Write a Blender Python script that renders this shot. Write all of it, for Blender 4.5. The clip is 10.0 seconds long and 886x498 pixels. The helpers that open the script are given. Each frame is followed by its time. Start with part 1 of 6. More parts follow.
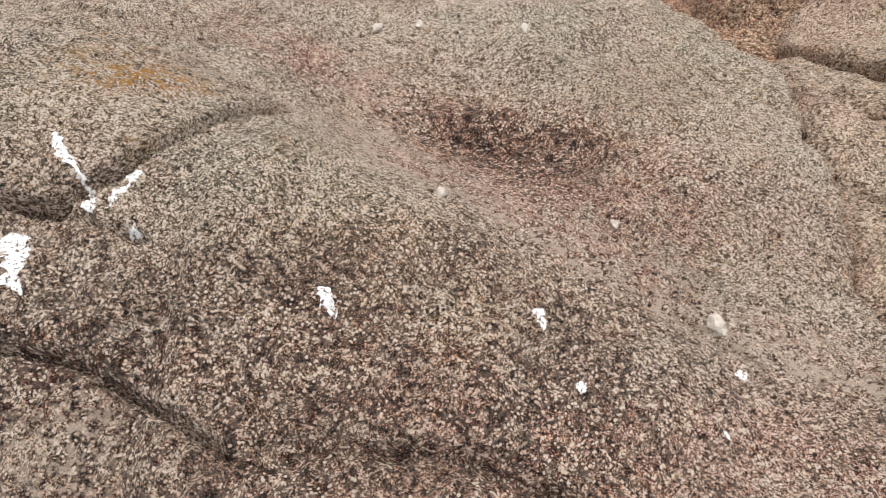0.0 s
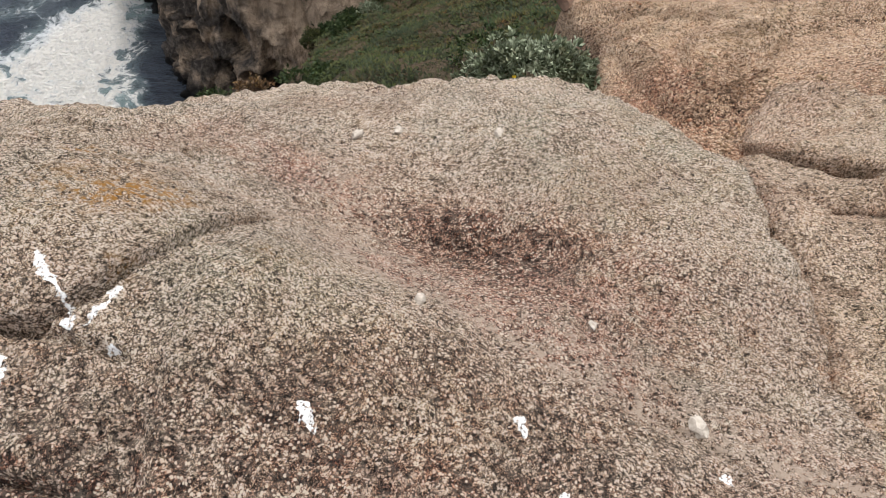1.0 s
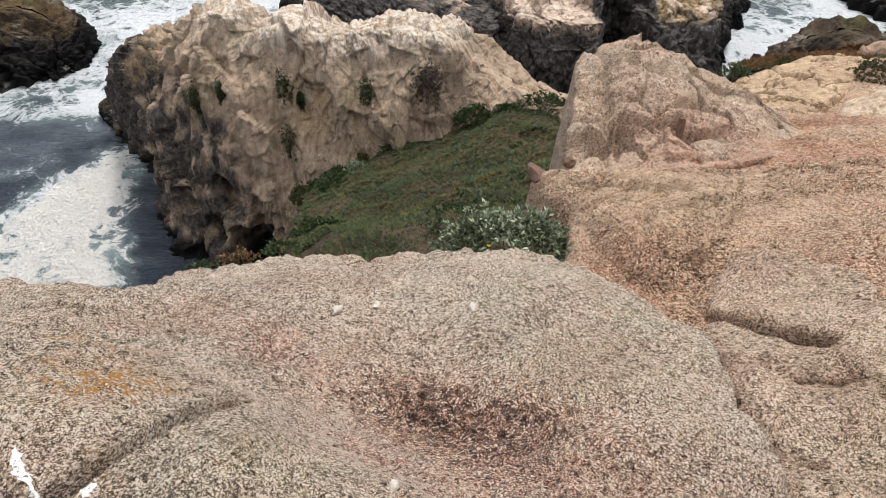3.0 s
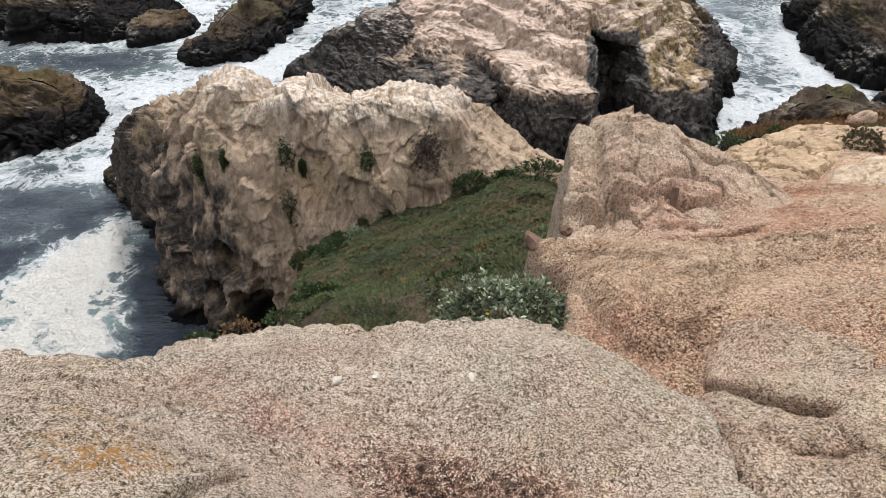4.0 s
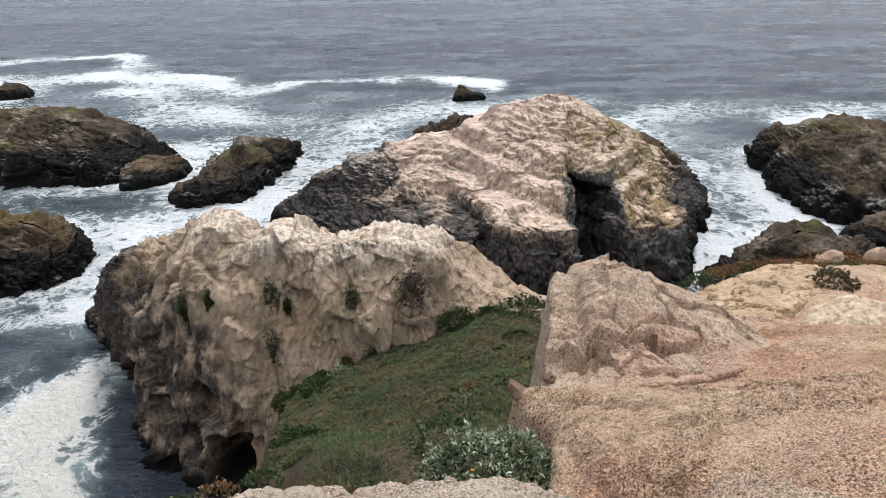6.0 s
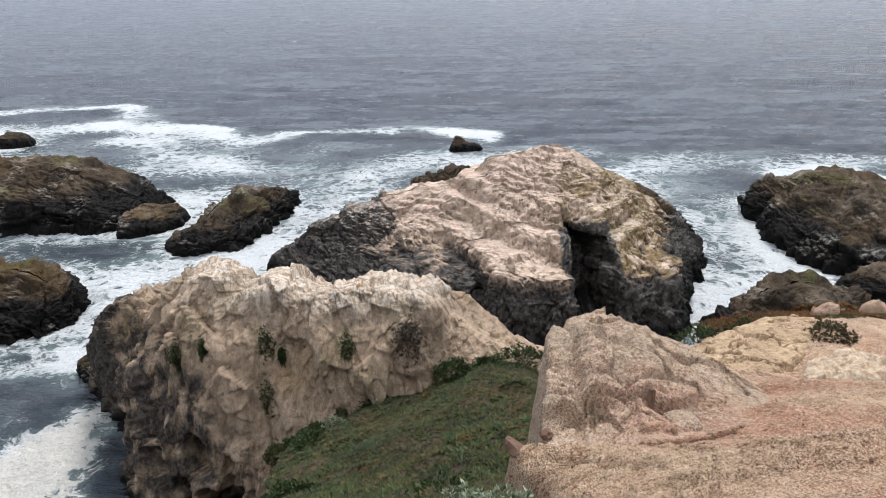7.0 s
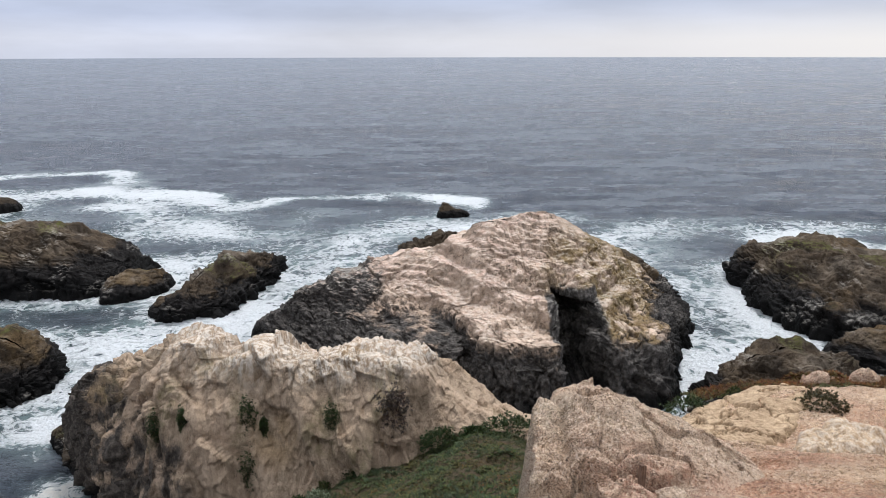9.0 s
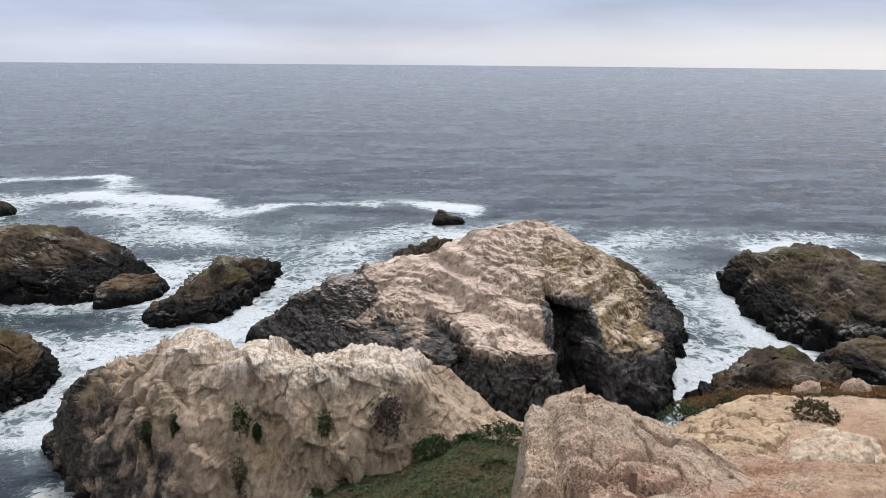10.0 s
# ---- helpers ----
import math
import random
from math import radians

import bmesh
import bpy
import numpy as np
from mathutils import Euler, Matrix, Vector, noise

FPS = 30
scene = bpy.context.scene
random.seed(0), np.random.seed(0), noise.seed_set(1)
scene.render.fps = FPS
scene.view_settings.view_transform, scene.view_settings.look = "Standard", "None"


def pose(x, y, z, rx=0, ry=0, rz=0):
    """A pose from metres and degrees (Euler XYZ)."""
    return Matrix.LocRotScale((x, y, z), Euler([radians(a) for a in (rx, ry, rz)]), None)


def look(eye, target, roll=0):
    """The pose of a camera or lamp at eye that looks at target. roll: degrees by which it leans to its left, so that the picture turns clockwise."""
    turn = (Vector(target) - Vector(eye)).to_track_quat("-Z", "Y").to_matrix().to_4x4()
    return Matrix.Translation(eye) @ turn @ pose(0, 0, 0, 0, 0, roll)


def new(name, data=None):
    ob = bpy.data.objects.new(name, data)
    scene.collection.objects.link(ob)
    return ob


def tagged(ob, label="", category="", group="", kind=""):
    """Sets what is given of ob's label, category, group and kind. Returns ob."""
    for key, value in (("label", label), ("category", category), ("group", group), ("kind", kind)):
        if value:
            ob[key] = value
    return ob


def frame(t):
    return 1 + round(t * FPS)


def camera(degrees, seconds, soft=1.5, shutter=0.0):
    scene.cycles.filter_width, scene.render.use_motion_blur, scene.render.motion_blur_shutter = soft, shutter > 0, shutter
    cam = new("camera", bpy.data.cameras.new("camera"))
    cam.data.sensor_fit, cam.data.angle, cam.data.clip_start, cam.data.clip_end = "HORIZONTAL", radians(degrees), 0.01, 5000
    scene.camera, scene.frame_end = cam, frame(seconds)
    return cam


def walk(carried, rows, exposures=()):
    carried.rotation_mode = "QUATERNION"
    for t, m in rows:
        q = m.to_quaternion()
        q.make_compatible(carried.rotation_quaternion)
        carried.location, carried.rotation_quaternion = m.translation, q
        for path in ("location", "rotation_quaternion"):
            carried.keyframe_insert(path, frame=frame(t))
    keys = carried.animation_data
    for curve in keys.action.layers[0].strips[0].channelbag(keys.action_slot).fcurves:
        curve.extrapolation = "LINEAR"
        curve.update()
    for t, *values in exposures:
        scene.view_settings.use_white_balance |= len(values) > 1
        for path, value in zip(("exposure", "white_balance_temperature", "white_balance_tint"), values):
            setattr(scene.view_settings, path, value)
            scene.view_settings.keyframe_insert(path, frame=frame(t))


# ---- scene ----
cam = camera(66.5, 10.0, soft=0.75)
PATH = [
    (0, (-0.014, -0.025, 25.996), (-0.139, 0.911, 24.233), -2.8),
    (0.5, (-0.011, 0.001, 26.026), (-0.121, 1.05, 24.328), -2.1),
    (1, (0.002, 0.018, 26.051), (-0.094, 1.166, 24.415), -1.6),
    (1.5, (0.013, 0.032, 26.087), (-0.065, 1.256, 24.507), -1.1),
    (2, (0.026, 0.036, 26.118), (-0.039, 1.34, 24.603), -0.8),
    (2.5, (0.037, 0.044, 26.167), (-0.028, 1.439, 24.735), -0.8),
    (4, (0.053, 0.021, 26.261), (-0.015, 1.614, 25.054), -1.0),
    (4.5, (0.056, 0.018, 26.298), (-0.009, 1.668, 25.17), -0.9),
    (5, (0.07, 0.015, 26.355), (0.014, 1.722, 25.313), -1.2),
    (5.5, (0.07, -0.004, 26.397), (0.034, 1.755, 25.444), -1.2),
    (7, (0.071, 0.004, 26.47), (0.059, 1.863, 25.731), -0.5),
    (7.5, (0.078, 0.008, 26.492), (0.064, 1.886, 25.803), -0.6),
    (8, (0.091, 0.043, 26.493), (0.086, 1.939, 25.854), -0.7),
    (8.5, (0.107, 0.071, 26.49), (0.117, 1.981, 25.897), -0.5),
    (9, (0.11, 0.108, 26.465), (0.136, 2.029, 25.909), -0.1),
    (9.5, (0.121, 0.095, 26.463), (0.156, 2.021, 25.926), 0.4),
    (10, (0.116, 0.057, 26.483), (0.156, 1.983, 25.948), 0.5),
]
walk(cam, [(t, look(eye, target, roll)) for t, eye, target, roll in PATH], exposures=[(0.0, 0.05, 6250, 10), (2.5, 0.15, 6250, 10), (5.0, 0.2, 6100, 9), (7.5, 0.1, 6020, 9), (10.0, 0.0, 5950, 9)])

# ---- world, sun ----
SUN_UP, SUN_AZ = 64.0, 24.0   # elevation, and turn from +y towards +x, in degrees
world = bpy.data.worlds.new("overcast_sky")
scene.world = world
world.use_nodes = True
wt = world.node_tree
wt.nodes.clear()


def wnode(kind, **values):
    n = wt.nodes.new(kind)
    for key, value in values.items():
        n.inputs[key].default_value = value
    return n


w_out = wnode("ShaderNodeOutputWorld")
w_back = wnode("ShaderNodeBackground", Strength=0.85)
w_sky = wnode("ShaderNodeTexSky")
w_sky.sky_type = "NISHITA"
w_sky.sun_disc = False
w_sky.sun_elevation, w_sky.sun_rotation = radians(SUN_UP), radians(SUN_AZ)
w_dim = wnode("ShaderNodeMix")
w_dim.data_type = "RGBA"
w_dim.blend_type = "MULTIPLY"
w_dim.inputs[0].default_value = 1.0
w_dim.inputs[7].default_value = (0.1, 0.1, 0.1, 1)
w_co = wnode("ShaderNodeTexCoord")
w_sep = wnode("ShaderNodeSeparateXYZ")
w_up = wnode("ShaderNodeValToRGB")           # cloud deck: pale at the horizon, greyer above, bright overhead
ramp = w_up.color_ramp
ramp.elements[0].position, ramp.elements[0].color = 0.0, (0.80, 0.80, 0.88, 1)
ramp.elements[1].position, ramp.elements[1].color = 1.0, (2.1, 2.08, 2.06, 1)
for at, colour in ((0.02, (0.84, 0.83, 0.90, 1)), (0.05, (0.66, 0.685, 0.82, 1)), (0.14, (0.72, 0.75, 0.87, 1)), (0.45, (1.2, 1.21, 1.28, 1))):
    ramp.elements.new(at).color = colour
w_map = wnode("ShaderNodeMapping")
w_map.inputs["Scale"].default_value = (3.0, 3.0, 16.0)
w_noise = wnode("ShaderNodeTexNoise", Scale=1.0, Detail=6.0, Roughness=0.55)
w_cl = wnode("ShaderNodeMapRange")
w_cl.inputs["From Min"].default_value, w_cl.inputs["From Max"].default_value = 0.35, 0.7
w_cl.inputs["To Min"].default_value, w_cl.inputs["To Max"].default_value = 0.88, 1.14
w_mul = wnode("ShaderNodeVectorMath")
w_mul.operation = "MULTIPLY"
# the deck thins and brightens low over the sea to the side of the hidden sun
w_east = wnode("ShaderNodeMapRange")
w_east.inputs["From Min"].default_value, w_east.inputs["From Max"].default_value = -0.35, 0.55
w_low = wnode("ShaderNodeMapRange")
w_low.inputs["From Min"].default_value, w_low.inputs["From Max"].default_value = 0.075, 0.015
w_glow = wnode("ShaderNodeMath")
w_glow.operation = "MULTIPLY"
w_warm = wnode("ShaderNodeMix")
w_warm.data_type = "RGBA"
w_warm.inputs[7].default_value = (1.15, 1.06, 0.98, 1)
w_mix = wnode("ShaderNodeMix")
w_mix.data_type = "RGBA"
w_mix.inputs[0].default_value = 0.9
L = wt.links.new
L(w_co.outputs["Generated"], w_sep.inputs[0])
L(w_sep.outputs["Z"], w_up.inputs[0])
L(w_co.outputs["Generated"], w_map.inputs[0])
L(w_map.outputs[0], w_noise.inputs["Vector"])
L(w_noise.outputs["Fac"], w_cl.inputs["Value"])
L(w_sep.outputs["X"], w_east.inputs["Value"])
L(w_sep.outputs["Z"], w_low.inputs["Value"])
L(w_east.outputs[0], w_glow.inputs[0])
L(w_low.outputs[0], w_glow.inputs[1])
L(w_glow.outputs[0], w_warm.inputs[0])
L(w_up.outputs["Color"], w_mul.inputs[0])
L(w_cl.outputs[0], w_mul.inputs[1])
L(w_mul.outputs[0], w_warm.inputs[6])
L(w_sky.outputs[0], w_dim.inputs[6])
L(w_dim.outputs[2], w_mix.inputs[6])
L(w_warm.outputs[2], w_mix.inputs[7])
L(w_mix.outputs[2], w_back.inputs["Color"])
L(w_back.outputs[0], w_out.inputs["Surface"])

sun = new("sun", bpy.data.lights.new("sun", "SUN"))
sun.data.energy, sun.data.angle, sun.data.color = 2.9, radians(10), (1.0, 0.955, 0.895)
sun.matrix_world = look((200 * math.sin(radians(SUN_AZ)), 200 * math.cos(radians(SUN_AZ)), 200 * math.tan(radians(SUN_UP))), (0, 0, 0))


# ---- numbers: noise, curves, distances ----
_rng = np.random.RandomState(7)
PERM = np.tile(_rng.permutation(256), 2)
GRAD = _rng.normal(size=(256, 3))
GRAD /= np.linalg.norm(GRAD, axis=1)[:, None]
GRAD = GRAD.astype(np.float32)


_ij = PERM[PERM[:256, None] + np.arange(256)]
HASH = PERM.astype(np.uint8)[(_ij[:, :, None] + np.arange(256)).astype(np.int16)].ravel()
GX, GY, GZ = (np.ascontiguousarray(GRAD[:, k]) for k in range(3))


def pn(p):
    """Gradient noise in about -0.8 to 0.8 at rows of points."""
    q = np.asarray(p, np.float64)
    whole = np.floor(q)
    f = (q - whole).astype(np.float32).T.copy()
    i = whole.astype(np.int32).T.copy()
    u = f * f * f * (f * (f * 6 - 15) + 10)
    cx = ((i[0] & 255) << 16, ((i[0] + 1) & 255) << 16)
    cy = ((i[1] & 255) << 8, ((i[1] + 1) & 255) << 8)
    cz = (i[2] & 255, (i[2] + 1) & 255)
    fx, fy, fz = (f[0], f[0] - 1), (f[1], f[1] - 1), (f[2], f[2] - 1)

    def corner(a, b, c):
        h = HASH.take(cx[a] + cy[b] + cz[c])
        return GX.take(h) * fx[a] + GY.take(h) * fy[b] + GZ.take(h) * fz[c]

    def edge(a, b):
        lo = corner(a, b, 0)
        return lo + u[2] * (corner(a, b, 1) - lo)

    def face(a):
        lo = edge(a, 0)
        return lo + u[1] * (edge(a, 1) - lo)

    lo = face(0)
    return (lo + u[0] * (face(1) - lo)) * 1.4


def fbm(p, octaves=4, gain=0.5, shift=0.0):
    out, amp = np.zeros(len(p)), 1.0
    q = p + shift
    for _ in range(octaves):
        out += amp * pn(q)
        q, amp = q * 2.03 + 17.3, amp * gain
    return out


def ridged(p, octaves=4, gain=0.5, shift=0.0):
    out, amp = np.zeros(len(p)), 1.0
    q = p + shift
    for _ in range(octaves):
        out += amp * (1 - 2 * np.abs(pn(q)))
        q, amp = q * 2.1 + 31.7, amp * gain
    return out


def cells(p, shift=0.0):
    """Distance to the joint between the two nearest cells, a random number of the nearest cell, and the height of a plane tilted at random in it."""
    q = (p + shift).astype(np.float32)
    i = np.floor(q).astype(np.int32)
    q -= i
    qx, qy, qz = (q[:, k] - np.float32(0.5) for k in range(3))
    ix, iy, iz = i.T
    one = np.ones(len(p), np.float32)
    d1, d2, who = 81 * one, 81 * one, np.zeros(len(p), np.uint8)
    ox, oy, oz = 0 * one, 0 * one, 0 * one
    sx, sy, sz = (np.float32(0.62) * g for g in (GX, GY, GZ))
    for a in (-1, 0, 1):
        ka = ((ix + a) & 255) << 16
        for b in (-1, 0, 1):
            kb = ka + (((iy + b) & 255) << 8)
            for c in (-1, 0, 1):
                h = HASH.take(kb + ((iz + c) & 255))
                x, y, z = qx - a - sx.take(h), qy - b - sy.take(h), qz - c - sz.take(h)
                d = x * x + y * y + z * z
                near = d < d1
                d2 = np.where(near, d1, np.minimum(d2, d))
                for keep, fresh in ((d1, d), (who, h), (ox, x), (oy, y), (oz, z)):
                    np.copyto(keep, fresh, where=near)
    lean = (who.astype(np.int32) * 7 + 13) & 255
    tilt = ox * GX.take(lean) + oy * GY.take(lean) + oz * GZ.take(lean)
    return np.sqrt(d2) - np.sqrt(d1), who / 255.0, tilt


def smooth(a, b, v):
    t = np.clip((v - a) / (b - a), 0, 1)
    return t * t * (3 - 2 * t)


def spline(points, n, closed=False):
    """n points along a Catmull-Rom curve through the given ones."""
    p = np.array(points, float)
    p = np.vstack([p[-1], p, p[:2]]) if closed else np.vstack([2 * p[0] - p[1], p, 2 * p[-1] - p[-2]])
    m = len(p) - 3
    t = np.linspace(0, m, n, endpoint=not closed)
    k = np.minimum(t.astype(int), m - 1)
    f = (t - k)[:, None]
    a, b, c, d = p[k], p[k + 1], p[k + 2], p[k + 3]
    return 0.5 * (2 * b + (c - a) * f + (2 * a - 5 * b + 4 * c - d) * f ** 2 + (3 * b - a - 3 * c + d) * f ** 3)


def to_line(x, y, line):
    """Distance in plan to a polyline, and how far along it (0 to 1) the nearest place is."""
    line = np.array(line, float)
    best, along = np.full(x.shape, 1e9), np.zeros(x.shape)
    n = len(line) - 1
    for k in range(n):
        a, e = line[k, :2], line[k + 1, :2] - line[k, :2]
        t = np.clip(((x - a[0]) * e[0] + (y - a[1]) * e[1]) / max(e @ e, 1e-9), 0, 1)
        d = np.hypot(x - a[0] - t * e[0], y - a[1] - t * e[1])
        along = np.where(d < best, (k + t) / n, along)
        best = np.minimum(best, d)
    return best, along


def inside(x, y, ring):
    """Signed distance in plan to a closed outline: positive within."""
    d, _ = to_line(x, y, np.vstack([ring, ring[:1]]))
    odd = np.zeros(x.shape, bool)
    for (ax, ay), (bx, by) in zip(ring[:, :2], np.roll(ring[:, :2], -1, 0)):
        if ay != by:
            odd ^= ((ay > y) != (by > y)) & (x < (bx - ax) * (y - ay) / (by - ay) + ax)
    return np.where(odd, d, -d)


# ---- meshes ----
def grid_mesh(name, verts, quads, attrs=None):
    me = bpy.data.meshes.new(name)
    me.vertices.add(len(verts))
    me.vertices.foreach_set("co", np.ascontiguousarray(verts, np.float32).ravel())
    n, k = quads.shape
    me.loops.add(n * k)
    me.loops.foreach_set("vertex_index", quads.astype(np.int32).ravel())
    me.polygons.add(n)
    me.polygons.foreach_set("loop_start", np.arange(0, n * k, k, dtype=np.int32))
    me.polygons.foreach_set("use_smooth", np.ones(n, bool))
    for key, values in (attrs or {}).items():
        me.attributes.new(key, "FLOAT", "POINT").data.foreach_set("value", np.ascontiguousarray(np.clip(values, 0, 4), np.float32))
    me.update(calc_edges=True)
    return me


def sheet_quads(rows, cols, closed=False):
    i = np.arange(rows * cols).reshape(rows, cols)
    if closed:
        i = np.hstack([i, i[:, :1]])
    return np.stack([i[:-1, :-1], i[:-1, 1:], i[1:, 1:], i[1:, :-1]], -1).reshape(-1, 4)


def normals_of(g, closed=False):
    """Normals of a sheet of points with rows and columns."""
    du = (np.roll(g, -1, 1) - np.roll(g, 1, 1)) if closed else np.gradient(g, axis=1)
    n = np.cross(du, np.gradient(g, axis=0))
    return n / np.maximum(np.linalg.norm(n, axis=2), 1e-9)[..., None]


def part(name, bm, material, parent=None, label=""):
    """Links a bmesh as one mesh object, under a thing or under a part."""
    me = bpy.data.meshes.new(name)
    bm.to_mesh(me)
    bm.free()
    me.materials.append(material)
    ob = new(name, me)
    ob.parent = parent
    return tagged(ob, label)


def solid(name, me, material, label="", category="", kind="", group=""):
    me.materials.append(material)
    return tagged(new(name, me), label, category, group, kind)


# ---- materials ----
class Mat:
    """A node material under construction."""

    def __init__(self, name, rough=0.9):
        self.m = bpy.data.materials.new(name)
        self.m.use_nodes = True
        self.t = self.m.node_tree
        self.b = self.t.nodes["Principled BSDF"]
        self.b.inputs["Roughness"].default_value = rough
        self.co = self.t.nodes.new("ShaderNodeTexCoord").outputs["Object"]
        self.height = None

    def link(self, a, b):
        self.t.links.new(a, b)

    def put(self, socket, value):
        if isinstance(value, (int, float, tuple)):
            if isinstance(value, tuple) and len(value) == 3 and socket.type == "RGBA":
                value = (*value, 1)
            socket.default_value = value
        else:
            self.link(value, socket)

    def noise(self, scale, detail=4.0, rough=0.55, squeeze=None, distort=0.0, where=None):
        n = self.t.nodes.new("ShaderNodeTexNoise")
        n.inputs["Scale"].default_value, n.inputs["Detail"].default_value = scale, detail
        n.inputs["Roughness"].default_value, n.inputs["Distortion"].default_value = rough, distort
        source = where or self.co
        if squeeze:
            s = self.t.nodes.new("ShaderNodeMapping")
            s.inputs["Scale"].default_value = squeeze
            self.link(source, s.inputs[0])
            source = s.outputs[0]
        self.link(source, n.inputs["Vector"])
        return n.outputs["Fac"]

    def voronoi(self, scale, feature="F1", out="Distance", squeeze=None, rand=1.0):
        n = self.t.nodes.new("ShaderNodeTexVoronoi")
        n.feature = feature
        n.inputs["Scale"].default_value = scale
        n.inputs["Randomness"].default_value = rand
        source = self.co
        if squeeze:
            s = self.t.nodes.new("ShaderNodeMapping")
            s.inputs["Scale"].default_value = squeeze
            self.link(source, s.inputs[0])
            source = s.outputs[0]
        self.link(source, n.inputs["Vector"])
        return n.outputs[out]

    def attr(self, name):
        n = self.t.nodes.new("ShaderNodeAttribute")
        n.attribute_name = name
        return n.outputs["Fac"]

    def math(self, op, a, b=0.0, c=0.0):
        n = self.t.nodes.new("ShaderNodeMath")
        n.operation = op
        for k, v in enumerate((a, b, c)):
            self.put(n.inputs[k], v)
        return n.outputs[0]

    def span(self, value, a, b, lo=0.0, hi=1.0):
        n = self.t.nodes.new("ShaderNodeMapRange")
        n.interpolation_type = "SMOOTHSTEP"
        self.put(n.inputs["Value"], value)
        for key, v in (("From Min", a), ("From Max", b), ("To Min", lo), ("To Max", hi)):
            self.put(n.inputs[key], v)
        return n.outputs[0]

    def mix(self, fac, a, b, blend="MIX"):
        n = self.t.nodes.new("ShaderNodeMix")
        n.data_type, n.blend_type = "RGBA", blend
        self.put(n.inputs[0], fac)
        self.put(n.inputs[6], a)
        self.put(n.inputs[7], b)
        return n.outputs[2]

    def ramp(self, value, *stops):
        n = self.t.nodes.new("ShaderNodeValToRGB")
        e = n.color_ramp.elements
        e[0].position, e[0].color = stops[0][0], (*stops[0][1], 1)
        e[1].position, e[1].color = stops[-1][0], (*stops[-1][1], 1)
        for at, colour in stops[1:-1]:
            e.new(at).color = (*colour, 1)
        self.put(n.inputs[0], value)
        return n.outputs[0]

    def bump(self, height, strength, distance):
        n = self.t.nodes.new("ShaderNodeBump")
        n.inputs["Strength"].default_value, n.inputs["Distance"].default_value = strength, distance
        self.link(height, n.inputs["Height"])
        if self.height is not None:
            self.link(self.height, n.inputs["Normal"])
        self.height = n.outputs[0]
        self.link(self.height, self.b.inputs["Normal"])

    def done(self, colour, rough=None, spec=0.3):
        self.put(self.b.inputs["Base Color"], colour)
        if rough is not None:
            self.put(self.b.inputs["Roughness"], rough)
        self.b.inputs["Specular IOR Level"].default_value = spec
        return self.m


